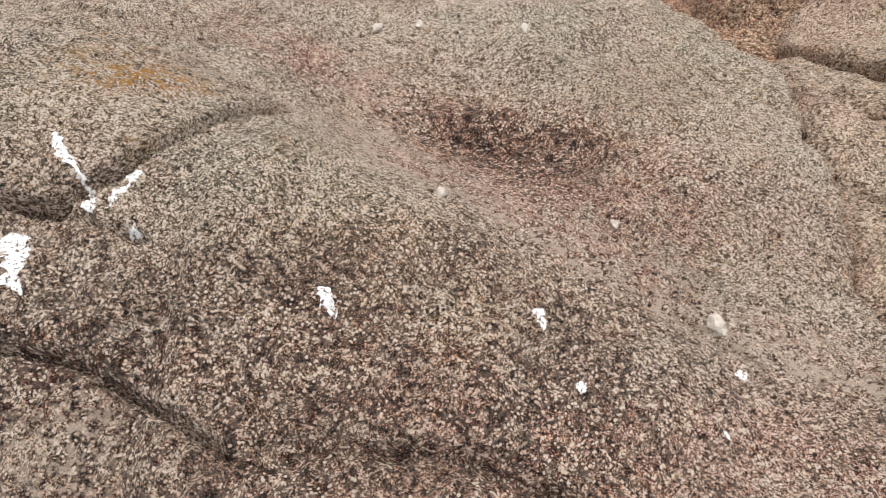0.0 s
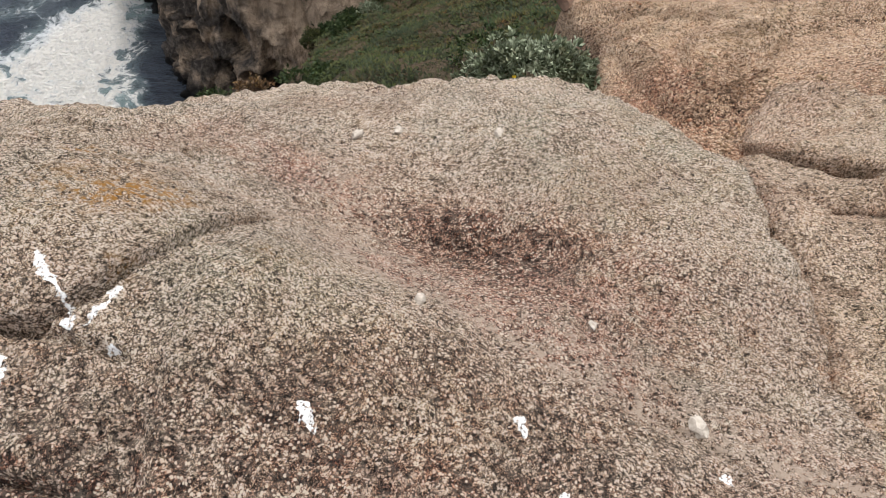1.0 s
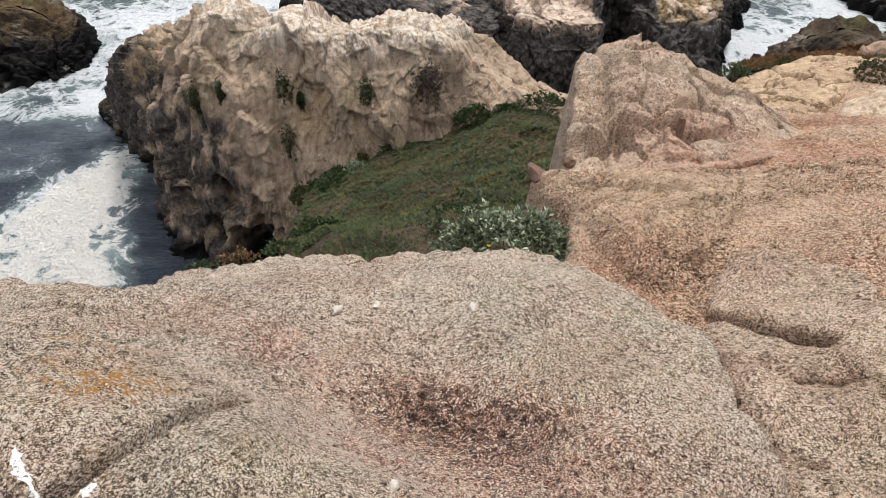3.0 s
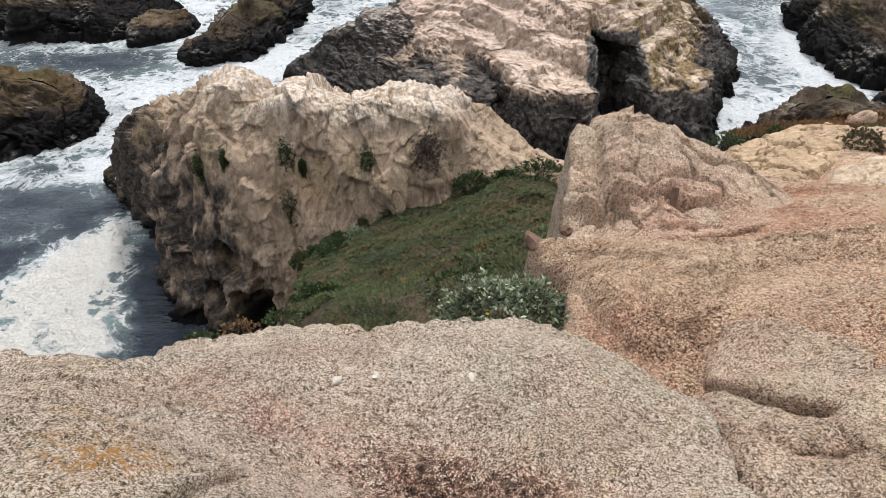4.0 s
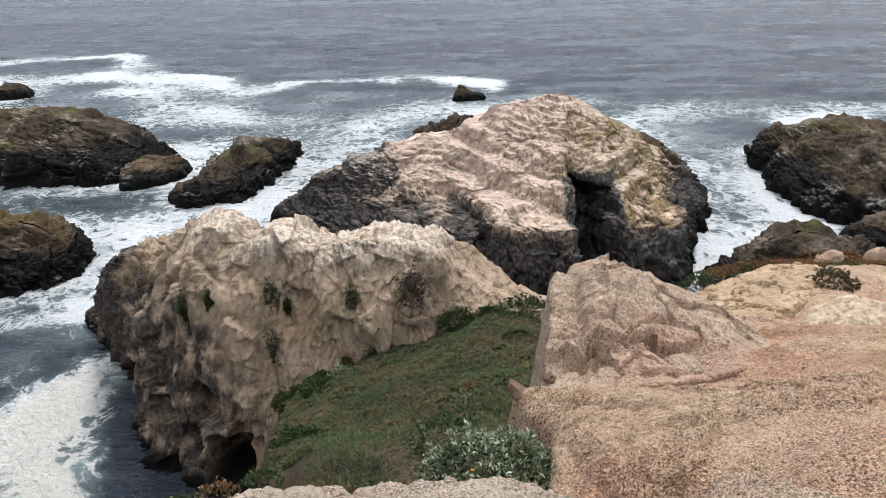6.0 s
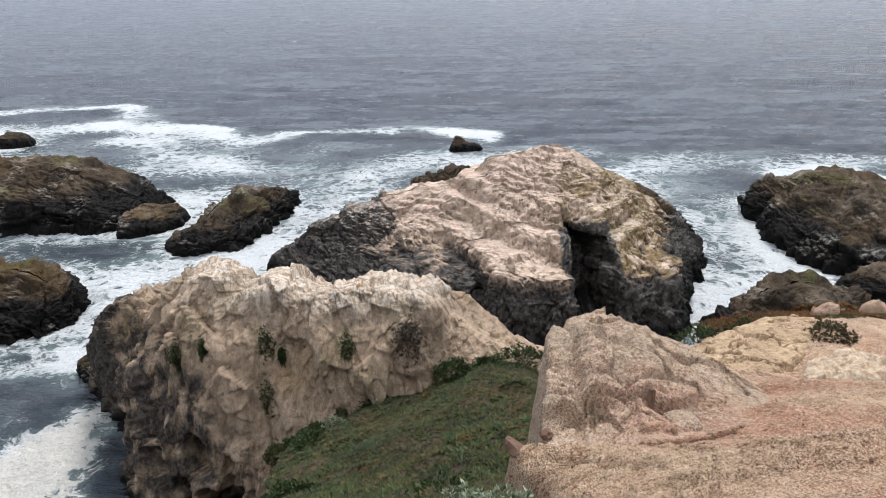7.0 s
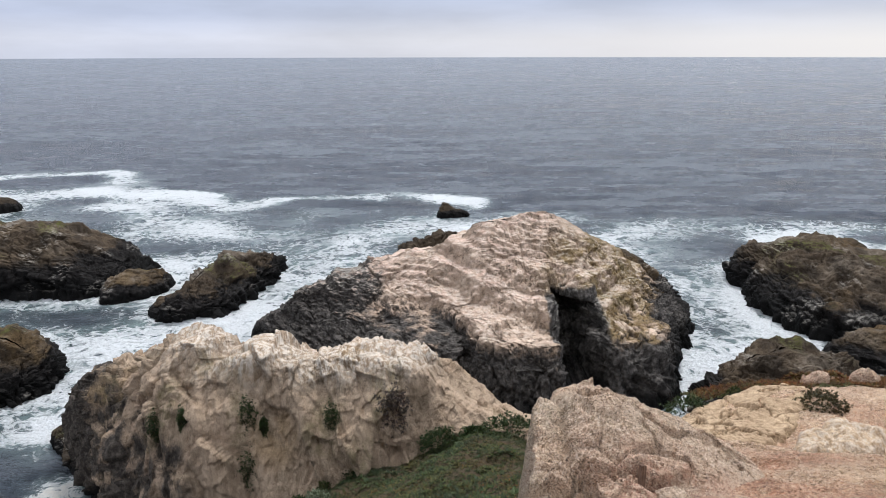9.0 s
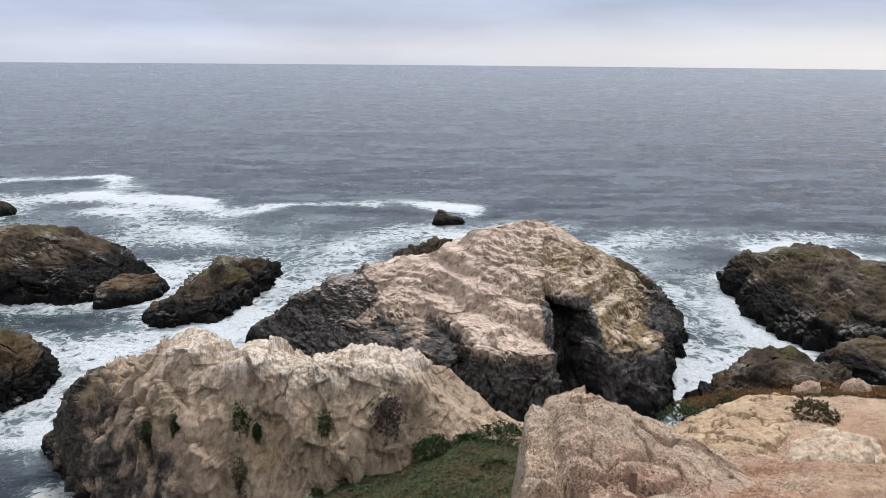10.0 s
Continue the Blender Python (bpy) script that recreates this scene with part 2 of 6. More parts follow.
def granite(name, warm=(0.50, 0.39, 0.285), grey=(0.40, 0.37, 0.30), red=(0.42, 0.245, 0.18)):
    """Coarse weathered granite: pale feldspar grains in a brown-grey ground, with growths and patches in red-brown,
    dark, pale and orange by attribute.
    """
    g = Mat(name, 0.92)
    wn = g.t.nodes.new("ShaderNodeTexNoise")
    wn.inputs["Scale"].default_value, wn.inputs["Detail"].default_value = 70, 3
    g.link(g.co, wn.inputs["Vector"])
    wadd = g.t.nodes.new("ShaderNodeVectorMath")
    wadd.operation = "MULTIPLY_ADD"
    g.link(wn.outputs["Color"], wadd.inputs[0])
    wadd.inputs[1].default_value = (0.008, 0.008, 0.008)
    g.link(g.co, wadd.inputs[2])
    g.co = wadd.outputs[0]
    grain = g.voronoi(150, out="Color")
    grit = g.voronoi(380, out="Color")
    sepa = g.t.nodes.new("ShaderNodeSeparateColor")
    g.link(grain, sepa.inputs[0])
    sepb = g.t.nodes.new("ShaderNodeSeparateColor")
    g.link(grit, sepb.inputs[0])
    patch = g.span(g.noise(1.7, 6, 0.66), 0.42, 0.58)
    base = g.mix(patch, warm, grey)
    base = g.mix(g.span(g.noise(1.1, 6, 0.72), 0.5, 0.62, 0, 0.6), base, tuple(0.65 * u + 0.4 * v for u, v in zip(red, warm)))
    base = g.mix(g.span(g.noise(3.1, 6, 0.7), 0.52, 0.68, 0, 0.8), base, tuple(1.2 * v for v in warm))
    base = g.mix(g.span(g.noise(6.3, 6, 0.75), 0.56, 0.70, 0, 0.6), base, (0.11, 0.092, 0.066))
    base = g.mix(g.math("MULTIPLY", g.attr("red"), g.span(g.noise(9, 5, 0.7), 0.25, 0.6)), base, red)
    base = g.mix(g.math("MULTIPLY", g.attr("dark"), g.span(g.noise(26, 5, 0.7), 0.3, 0.62)), base, (0.10, 0.047, 0.034))
    tone = g.ramp(sepa.outputs[0], (0.0, (0.26, 0.235, 0.21)), (0.22, (0.7, 0.67, 0.64)), (0.6, (1.0, 0.99, 0.97)), (0.8, (1.3, 1.28, 1.24)), (1.0, (2.1, 2.06, 1.95)))
    base = g.mix(1.0, base, tone, "MULTIPLY")
    tone2 = g.ramp(sepb.outputs[1], (0.0, (0.36, 0.34, 0.32)), (0.45, (1.0, 1.0, 1.0)), (1.0, (1.75, 1.72, 1.64)))
    base = g.mix(0.85, base, tone2, "MULTIPLY")
    base = g.mix(g.span(g.noise(13, 8, 0.8), 0.53, 0.62, 0.0, 0.7), base, g.mix(1.0, base, (0.42, 0.38, 0.34), "MULTIPLY"))
    base = g.mix(g.span(g.noise(9, 8, 0.82), 0.53, 0.6, 0.0, 0.9), base, g.mix(1.0, base, (1.55, 1.5, 1.42), "MULTIPLY"))
    base = g.mix(g.span(g.noise(5, 8, 0.78), 0.52, 0.64, 0.0, 0.75), base, g.mix(1.0, base, (1.22, 0.98, 0.9), "MULTIPLY"))
    # small-scale shade painted in: pits of the bump darkened, peaks brightened
    pits = g.noise(210, 4, 0.75)
    base = g.mix(1.0, base, g.ramp(pits, (0.34, (0.05, 0.04, 0.032)), (0.44, (0.4, 0.37, 0.34)), (0.5, (1.08, 1.06, 1.03)), (0.57, (1.75, 1.73, 1.68)), (0.65, (2.4, 2.36, 2.28))), "MULTIPLY")
    crust = g.noise(64, 8, 0.82)
    bare = g.span(g.math("ADD", g.noise(2.6, 5, 0.65), g.math("MULTIPLY", g.attr("olive"), 0.12)), 0.5, 0.62)
    # low spots of the crust bump are darker, high ones brighter
    rough_crust = g.ramp(crust, (0.39, (0.36, 0.33, 0.3)), (0.46, (0.75, 0.73, 0.7)), (0.51, (1.05, 1.03, 1.0)), (0.56, (1.45, 1.41, 1.35)), (0.62, (1.9, 1.85, 1.76)))
    base = g.mix(g.math("SUBTRACT", 1.0, g.math("MULTIPLY", bare, 0.55)), base, rough_crust, "MULTIPLY")
    base = g.mix(g.math("MULTIPLY", bare, 0.7), base, g.mix(1.0, base, (1.3, 1.28, 1.22), "MULTIPLY"))
    base = g.mix(g.math("MULTIPLY", g.attr("olive"), g.span(g.noise(5, 6, 0.75), 0.35, 0.58, 0, 0.9)), base, g.mix(1.0, base, (0.82, 0.9, 0.84), "MULTIPLY"))
    fleck = g.voronoi(135, out="Color")
    sepc = g.t.nodes.new("ShaderNodeSeparateColor")
    g.link(fleck, sepc.inputs[0])
    blot = g.math("MULTIPLY", g.span(sepc.outputs[0], 0.8, 0.84), g.span(g.voronoi(135), 0.75, 0.45))
    base = g.mix(g.math("MULTIPLY", blot, g.span(g.noise(4, 5, 0.7), 0.35, 0.55, 0.25, 1.0)), base, tuple(1.75 * v for v in warm))
    base = g.mix(g.span(g.noise(48, 5, 0.75), 0.57, 0.63, 0.0, 0.7), base, tuple(1.5 * v for v in warm))
    base = g.mix(g.span(g.noise(33, 6, 0.8), 0.58, 0.63, 0.0, 0.8), base, (0.045, 0.034, 0.026))
    bw = g.t.nodes.new("ShaderNodeRGBToBW")
    g.link(base, bw.inputs[0])
    spread = g.math("MINIMUM", g.math("POWER", g.math("DIVIDE", bw.outputs[0], 0.3), 0.7), 2.4)
    comb = g.t.nodes.new("ShaderNodeCombineColor")
    for k in range(3):
        g.link(spread, comb.inputs[k])
    base = g.mix(1.0, base, comb.outputs[0], "MULTIPLY")
    base = g.mix(1.0, base, tuple(min(1.2 * v + 0.31, 0.85) for v in warm), "DARKEN")
    base = g.mix(g.span(g.noise(1.6, 7, 0.7), 0.52, 0.66, 0, 0.45), base, g.mix(1.0, base, (0.66, 0.58, 0.52), "MULTIPLY"))
    lich = g.math("MULTIPLY", g.attr("orange"), g.span(g.noise(30, 7, 0.8), 0.49, 0.55, 0, 0.85))
    base = g.mix(lich, base, (0.36, 0.17, 0.03))
    pale = g.math("MULTIPLY", g.attr("pale"), g.span(g.noise(42, 6, 0.8), 0.46, 0.58, 0, 0.75))
    base = g.mix(pale, base, tuple(1.45 * v for v in warm))
    g.bump(g.noise(6.0, 8, 0.66, squeeze=(0.7, 1.5, 1.0)), 1.0, 0.05)
    g.bump(crust, 1.0, 0.012)
    g.bump(pits, 1.0, 0.004)
    return g.done(base, spec=0.25)


def seacliff(name, pale, mid, dark=(0.045, 0.042, 0.04), fine=1.0, lie=(1.6, 1.6, 0.28), pink=(0.76, 0.585, 0.48), ochre=(0.30, 0.20, 0.09), cracks=1.0):
    """Weathered sea rock: tan and pink above, dark and algae-grown where attributes say, whitened by birds. lie: how its streaks are stretched."""
    g = Mat(name, 0.9)
    base = g.mix(g.span(g.noise(0.4 * fine, 5, 0.6), 0.38, 0.6), mid, pale)
    base = g.mix(g.math("MULTIPLY", g.attr("pink"), g.span(g.noise(0.7 * fine, 5, 0.6), 0.32, 0.6)), base, pink)
    base = g.mix(g.math("MULTIPLY", g.attr("ochre"), g.span(g.noise(0.6 * fine, 5, 0.62), 0.36, 0.58)), base, ochre)
    streak = g.noise(1.5 * fine, 6, 0.68, squeeze=lie, distort=0.4)
    base = g.mix(1.0, base, g.ramp(streak, (0.34, (0.62, 0.58, 0.54)), (0.46, (0.93, 0.92, 0.9)), (0.6, (1.1, 1.1, 1.09)), (0.7, (1.24, 1.23, 1.2))), "MULTIPLY")
    base = g.mix(g.math("MULTIPLY", g.attr("green"), g.span(g.noise(2.2 * fine, 5, 0.7), 0.38, 0.58)), base, (0.085, 0.088, 0.02))
    stain = g.noise(3.4 * fine, 6, 0.75)
    # the dark attribute carries wet feet, grey rock and the cave's painted shade
    wet_and_shade = g.span(g.math("ADD", g.attr("dark"), g.math("ADD", g.math("MULTIPLY", stain, 0.7), g.math("MULTIPLY", g.noise(0.9 * fine, 6, 0.7, squeeze=lie), 0.7))), 1.05, 1.5)
    base = g.mix(wet_and_shade, base, g.mix(g.span(g.noise(2.6 * fine, 6, 0.72), 0.4, 0.66), dark, tuple(3.4 * v for v in dark)))
    base = g.mix(g.attr("weed"), base, (0.005, 0.0046, 0.0042))
    grain = g.noise(22 * fine, 4, 0.7)
    base = g.mix(1.0, base, g.ramp(grain, (0.36, (0.55, 0.53, 0.5)), (0.48, (0.95, 0.94, 0.93)), (0.6, (1.18, 1.18, 1.17)), (0.68, (1.4, 1.39, 1.36))), "MULTIPLY")
    white = g.math("MULTIPLY", g.attr("guano"), g.span(g.noise(2.6 * fine, 7, 0.78, squeeze=lie), 0.44, 0.56))
    base = g.mix(white, base, (0.8, 0.73, 0.64))
    g.bump(g.noise(2.2 * fine, 9, 0.66), 1.0, 0.2 / fine)
    g.bump(grain, 0.7, 0.012 / fine)
    for scale, wide, part_of in ((0.55, 0.010, 0.9), (1.5, 0.014, 0.75)):
        line = g.noise(scale * fine, 5, 0.55, squeeze=(1, 1, 0.7), distort=0.5)
        crev = g.span(g.math("ABSOLUTE", g.math("SUBTRACT", line, 0.5)), 0.0, wide)
        g.bump(crev, 0.8 * cracks, 0.14 / fine)
        base = g.mix(part_of * cracks, base, g.mix(crev, (0.36, 0.33, 0.3), (1, 1, 1)), "MULTIPLY")
    return g.done(base, g.span(wet_and_shade, 0, 1, 0.92, 0.75), 0.14)


def soil(name, a, b, c):
    g = Mat(name, 0.95)
    base = g.mix(g.span(g.noise(1.3, 6, 0.65), 0.35, 0.65), a, b)
    base = g.mix(g.span(g.voronoi(70, out="Color"), 0.45, 0.85), base, c)
    base = g.mix(g.span(g.noise(40, 4, 0.7), 0.35, 0.65), base, g.mix(1.0, base, (0.62, 0.58, 0.55), "MULTIPLY"))
    g.bump(g.noise(30, 6, 0.7), 0.9, 0.025)
    g.bump(g.voronoi(70), 0.6, 0.008)
    return g.done(base, spec=0.2)


def leaf(name, a, b, rough=0.6):
    g = Mat(name, rough)
    n = g.t.nodes.new("ShaderNodeNewGeometry")
    shade = n.outputs["Random Per Island"]
    base = g.ramp(shade, (0.0, tuple(0.55 * v for v in a)), (0.45, a), (0.8, b), (1.0, tuple(1.3 * v for v in b)))
    base = g.mix(g.span(g.noise(3.0, 4, 0.6), 0.35, 0.7), base, g.mix(1.0, base, (0.6, 0.66, 0.55), "MULTIPLY"))
    base = g.mix(g.span(g.noise(0.8, 6, 0.7), 0.47, 0.62, 0, 0.8), base, g.mix(1.0, base, (1.35, 0.88, 0.75), "MULTIPLY"))
    base = g.mix(g.span(g.noise(0.35, 6, 0.7), 0.45, 0.62, 0, 0.75), base, g.mix(1.0, base, (0.5, 0.5, 0.5), "MULTIPLY"))
    return g.done(base, spec=0.3)


def plain(name, colour, rough=0.8, scale=30.0):
    g = Mat(name, rough)
    base = g.mix(g.span(g.noise(scale, 5, 0.65), 0.3, 0.7), colour, tuple(0.6 * v for v in colour))
    g.bump(g.noise(scale * 2, 5, 0.7), 0.5, 0.3 / scale)
    return g.done(base, spec=0.3)


M_SLAB = granite("weathered_granite", (0.345, 0.268, 0.208), (0.31, 0.275, 0.223), (0.31, 0.168, 0.135))
M_BLOCK = granite("warm_granite", (0.36, 0.262, 0.192), (0.325, 0.25, 0.189), (0.295, 0.145, 0.106))
M_GRAVEL = granite("rotten_granite", (0.35, 0.242, 0.164), (0.325, 0.234, 0.166), (0.30, 0.142, 0.098))
M_CLIFF = seacliff("pale_cliff_rock", (0.385, 0.293, 0.212), (0.30, 0.23, 0.165), (0.03, 0.025, 0.021), 1.0, pink=(0.44, 0.325, 0.24), ochre=(0.27, 0.18, 0.085), cracks=0.4)
M_STACK = seacliff("stack_rock", (0.50, 0.385, 0.30), (0.39, 0.295, 0.228), (0.036, 0.032, 0.029), 0.9, (0.8, 0.8, 1.3), (0.54, 0.39, 0.32), (0.235, 0.165, 0.085), 0.9)
M_REEF = seacliff("dark_reef_rock", (0.085, 0.063, 0.043), (0.043, 0.033, 0.024), (0.007, 0.006, 0.0055), 1.0, (0.6, 0.8, 1.6), (0.2, 0.165, 0.13), (0.115, 0.075, 0.033), 0.8)
M_TERRACE = seacliff("tan_terrace_rock", (0.44, 0.325, 0.215), (0.36, 0.26, 0.17), fine=4.0, cracks=0.4)
# soil colour darkened so that gaps between the plants look like shadow
M_GROUND = soil("shadow_dark_soil", (0.075, 0.05, 0.028), (0.05, 0.042, 0.022), (0.10, 0.075, 0.05))
M_ICE = leaf("ice_plant_leaf", (0.03, 0.045, 0.012), (0.075, 0.085, 0.02))
M_ICE_RED = leaf("red_ice_plant_leaf", (0.16, 0.06, 0.025), (0.22, 0.13, 0.03))
M_SILVER = leaf("silver_leaf", (0.14, 0.165, 0.095), (0.34, 0.37, 0.26), 0.8)
M_DEEP = leaf("dark_leaf", (0.03, 0.055, 0.016), (0.055, 0.075, 0.02))
M_TWIG = plain("dry_twig", (0.13, 0.09, 0.065))
M_YELLOW = plain("yellow_petal", (0.75, 0.52, 0.03))
M_PINK = plain("magenta_petal", (0.6, 0.06, 0.3))
_w = Mat("dried_dropping_flecks", 0.9)
_b = _w.mix(_w.span(_w.noise(60, 5, 0.65), 0.3, 0.7), (0.80, 0.79, 0.76), (0.58, 0.56, 0.53))
_w.put(_w.b.inputs["Alpha"], _w.span(_w.noise(110, 4, 0.7), 0.40, 0.47))
M_WHITE = _w.done(_b, spec=0.2)
M_FLAKE = plain("rust_brown_stone", (0.15, 0.09, 0.06), 0.9, 25)
M_PEBBLE = plain("pale_stone", (0.55, 0.48, 0.40), 0.9, 40)


# ---- heights of the headland ----
def swell(x, y, plane, bumps, radius):
    z = plane[0] + plane[1] * x + plane[2] * y
    for bx, by, a in bumps:
        z = z + a * np.exp(-((x - bx) ** 2 + (y - by) ** 2) / (2 * radius ** 2))
    return z


SLAB_BUMPS = [(-1.6, 0.4, 0.169), (-1.6, 1.0, 0.091), (-1.6, 1.7, 0.251), (-1.6, 2.4, -0.047), (-1.6, 3.0, -0.212), (-0.9, 0.4, -0.042),
              (-0.9, 1.0, 0.34), (-0.9, 1.7, -0.143), (-0.9, 2.4, 0.146), (-0.9, 3.0, -0.204), (-0.2, 1.0, 0.116), (-0.2, 1.7, -0.242),
              (-0.2, 2.4, 0.217), (-0.2, 3.0, -0.332), (0.5, 1.0, -0.042), (0.5, 1.7, 0.037), (0.5, 2.4, 0.067), (0.5, 3.0, -0.043),
              (1.2, 0.4, 0.057), (1.2, 1.0, -0.163), (1.2, 1.7, 0.025), (1.2, 2.4, -0.19), (1.2, 3.0, -0.337)]
SLOPE_BUMPS = [(1.0, 1.5, -0.058), (1.0, 3.0, 0.043), (1.0, 4.5, 0.141), (1.0, 6.0, 0.188), (2.4, 1.5, 0.198), (2.4, 3.0, 0.349), (2.4, 4.5, 0.103),
               (2.4, 6.0, -0.12), (2.4, 7.5, 0.356), (2.4, 9.5, -0.407), (4.0, 1.5, 0.061), (4.0, 3.0, 0.269), (4.0, 4.5, 0.098), (4.0, 6.0, 0.2),
               (4.0, 7.5, -0.234), (4.0, 9.5, -0.064), (6.0, 1.5, 0.115), (6.0, 3.0, 0.075), (6.0, 4.5, -0.062), (6.0, 6.0, 0.114),
               (6.0, 7.5, -0.539), (6.0, 9.5, 0.156), (8.0, 6.0, -0.098), (8.0, 7.5, -0.347)]


def slab_base(x, y):
    return swell(x, y, (24.477, 0.054, -0.228), SLAB_BUMPS, 0.5)


def slope_base(x, y):
    return swell(x, y, (24.084, 0.057, -0.328), SLOPE_BUMPS, 1.1)


SADDLE_Y = [-30, -3, 0, 2, 3.2, 4.2, 5.0, 5.8, 8, 11.5, 14.6, 20, 25, 28, 31, 36, 45]
SADDLE_Z = [23.6, 23.8, 23.6, 23.3, 23.12, 22.85, 22.45, 21.8, 20.1, 17.6, 15.6, 12.8, 10.6, 9.4, 7, 2, -3]


def ground_base(x, y):
    """The soil of the headland: level behind, falling as a green saddle towards the cliff."""
    z = np.interp(y, SADDLE_Y, SADDLE_Z)
    tilt = 0.4 * smooth(2.0, 8.0, y)
    z = z + tilt * (np.clip(x, -14, 2.2) - 2)
    z = z - 0.9 * smooth(10.5, 13, y) * np.clip(x - 2.5 - 0.04 * y, 0, 12)
    return z


# ---- plates: rock slabs and ground bounded by an outline ----
def plate(name, outline, top, step, rad, deep, steep, wobble, material, attrs, label, category="", kind="", smooth_n=160, seed=0.0):
    ring = spline(outline, smooth_n, True)
    reach = deep / steep
    x0, y0 = ring.min(0) - reach
    x1, y1 = ring.max(0) + reach
    xs, ys = np.arange(x0, x1 + step, step), np.arange(y0, y1 + step, step)
    gx, gy = np.meshgrid(xs, ys)
    x, y = gx.ravel(), gy.ravel()
    # distance to the outline on every fourth line of the grid, and straight between them
    cx, cy = np.append(xs[::4], xs[-1] + 4 * step), np.append(ys[::4], ys[-1] + 4 * step)
    kx, ky = np.meshgrid(cx, cy)
    coarse = inside(kx.ravel(), ky.ravel(), ring).reshape(kx.shape)
    ix, iy = np.clip(np.searchsorted(cx, xs, "right") - 1, 0, len(cx) - 2), np.clip(np.searchsorted(cy, ys, "right") - 1, 0, len(cy) - 2)
    fx, fy = ((xs - cx[ix]) / (cx[ix + 1] - cx[ix]))[None], ((ys - cy[iy]) / (cy[iy + 1] - cy[iy]))[:, None]
    d = (coarse[iy][:, ix] * (1 - fx) * (1 - fy) + coarse[iy][:, ix + 1] * fx * (1 - fy) + coarse[iy + 1][:, ix] * (1 - fx) * fy + coarse[iy + 1][:, ix + 1] * fx * fy).ravel()
    flat = np.c_[x, y, np.full(len(x), seed)]
    d = d + wobble * fbm(flat * (0.25 / max(wobble, 1e-3)), 4, 0.55)
    e = np.clip(d, 0, rad)
    drop = rad - np.sqrt(np.maximum(rad ** 2 - (rad - e) ** 2, 0))
    z = top(x, y) - drop - np.clip(-d * steep, 0, deep)
    ok = (d > -reach).reshape(gx.shape)
    quads = sheet_quads(*gx.shape)
    keep = ok[:-1, :-1] & ok[1:, :-1] & ok[:-1, 1:] & ok[1:, 1:]
    quads = quads[keep.ravel()]
    used = np.unique(quads)
    index = np.zeros(len(x), np.int64)
    index[used] = np.arange(len(used))
    v = np.c_[x, y, z][used]
    me = grid_mesh(name, v, index[quads], {k: f(v, d[used]) for k, f in attrs.items()})
    return solid(name, me, material, label, category, kind)


def spot(v, x, y, rx, ry=None, turn=0.0):
    """A soft patch in plan, 1 at its middle."""
    c, s = math.cos(radians(turn)), math.sin(radians(turn))
    ax, ay = v[:, 0] - x, v[:, 1] - y
    return np.exp(-(((ax * c + ay * s) / rx) ** 2 + ((-ax * s + ay * c) / (ry or rx)) ** 2))


def none(v, d):
    return np.zeros(len(v))


LOBE_CRACK = [(-1.3, 0.7), (-1.04, 0.74), (-0.95, 0.83), (-0.9, 0.89), (-0.83, 1.02), (-0.79, 1.16), (-0.7, 1.37)]


LOBE = spline([(-0.7, 1.42), (-0.94, 1.5), (-1.12, 1.5), (-1.4, 1.5), (-1.75, 1.3), (-1.6, 0.7), (-1.2, 0.7), (-1.04, 0.74), (-0.95, 0.84), (-0.88, 0.92), (-0.83, 1.03), (-0.79, 1.17)], 44, True)
SWELLING = np.array([(-0.69, 1.36), (-0.49, 1.24), (-0.3, 1.14), (-0.04, 1.0), (0.18, 0.87), (0.6, 0.62), (1.6, 0.2), (1.6, -2), (-1.2, -2), (-1.2, 0.6), (-0.92, 0.83), (-0.81, 1.02), (-0.77, 1.17)])
LIPS = [(-1.3, 1.52), (-1.1, 1.51), (-0.92, 1.5), (-0.71, 1.42), (-0.49, 1.25), (-0.3, 1.15), (-0.04, 1.01), (0.2, 0.86), (0.6, 0.66), (1.0, 0.52)]


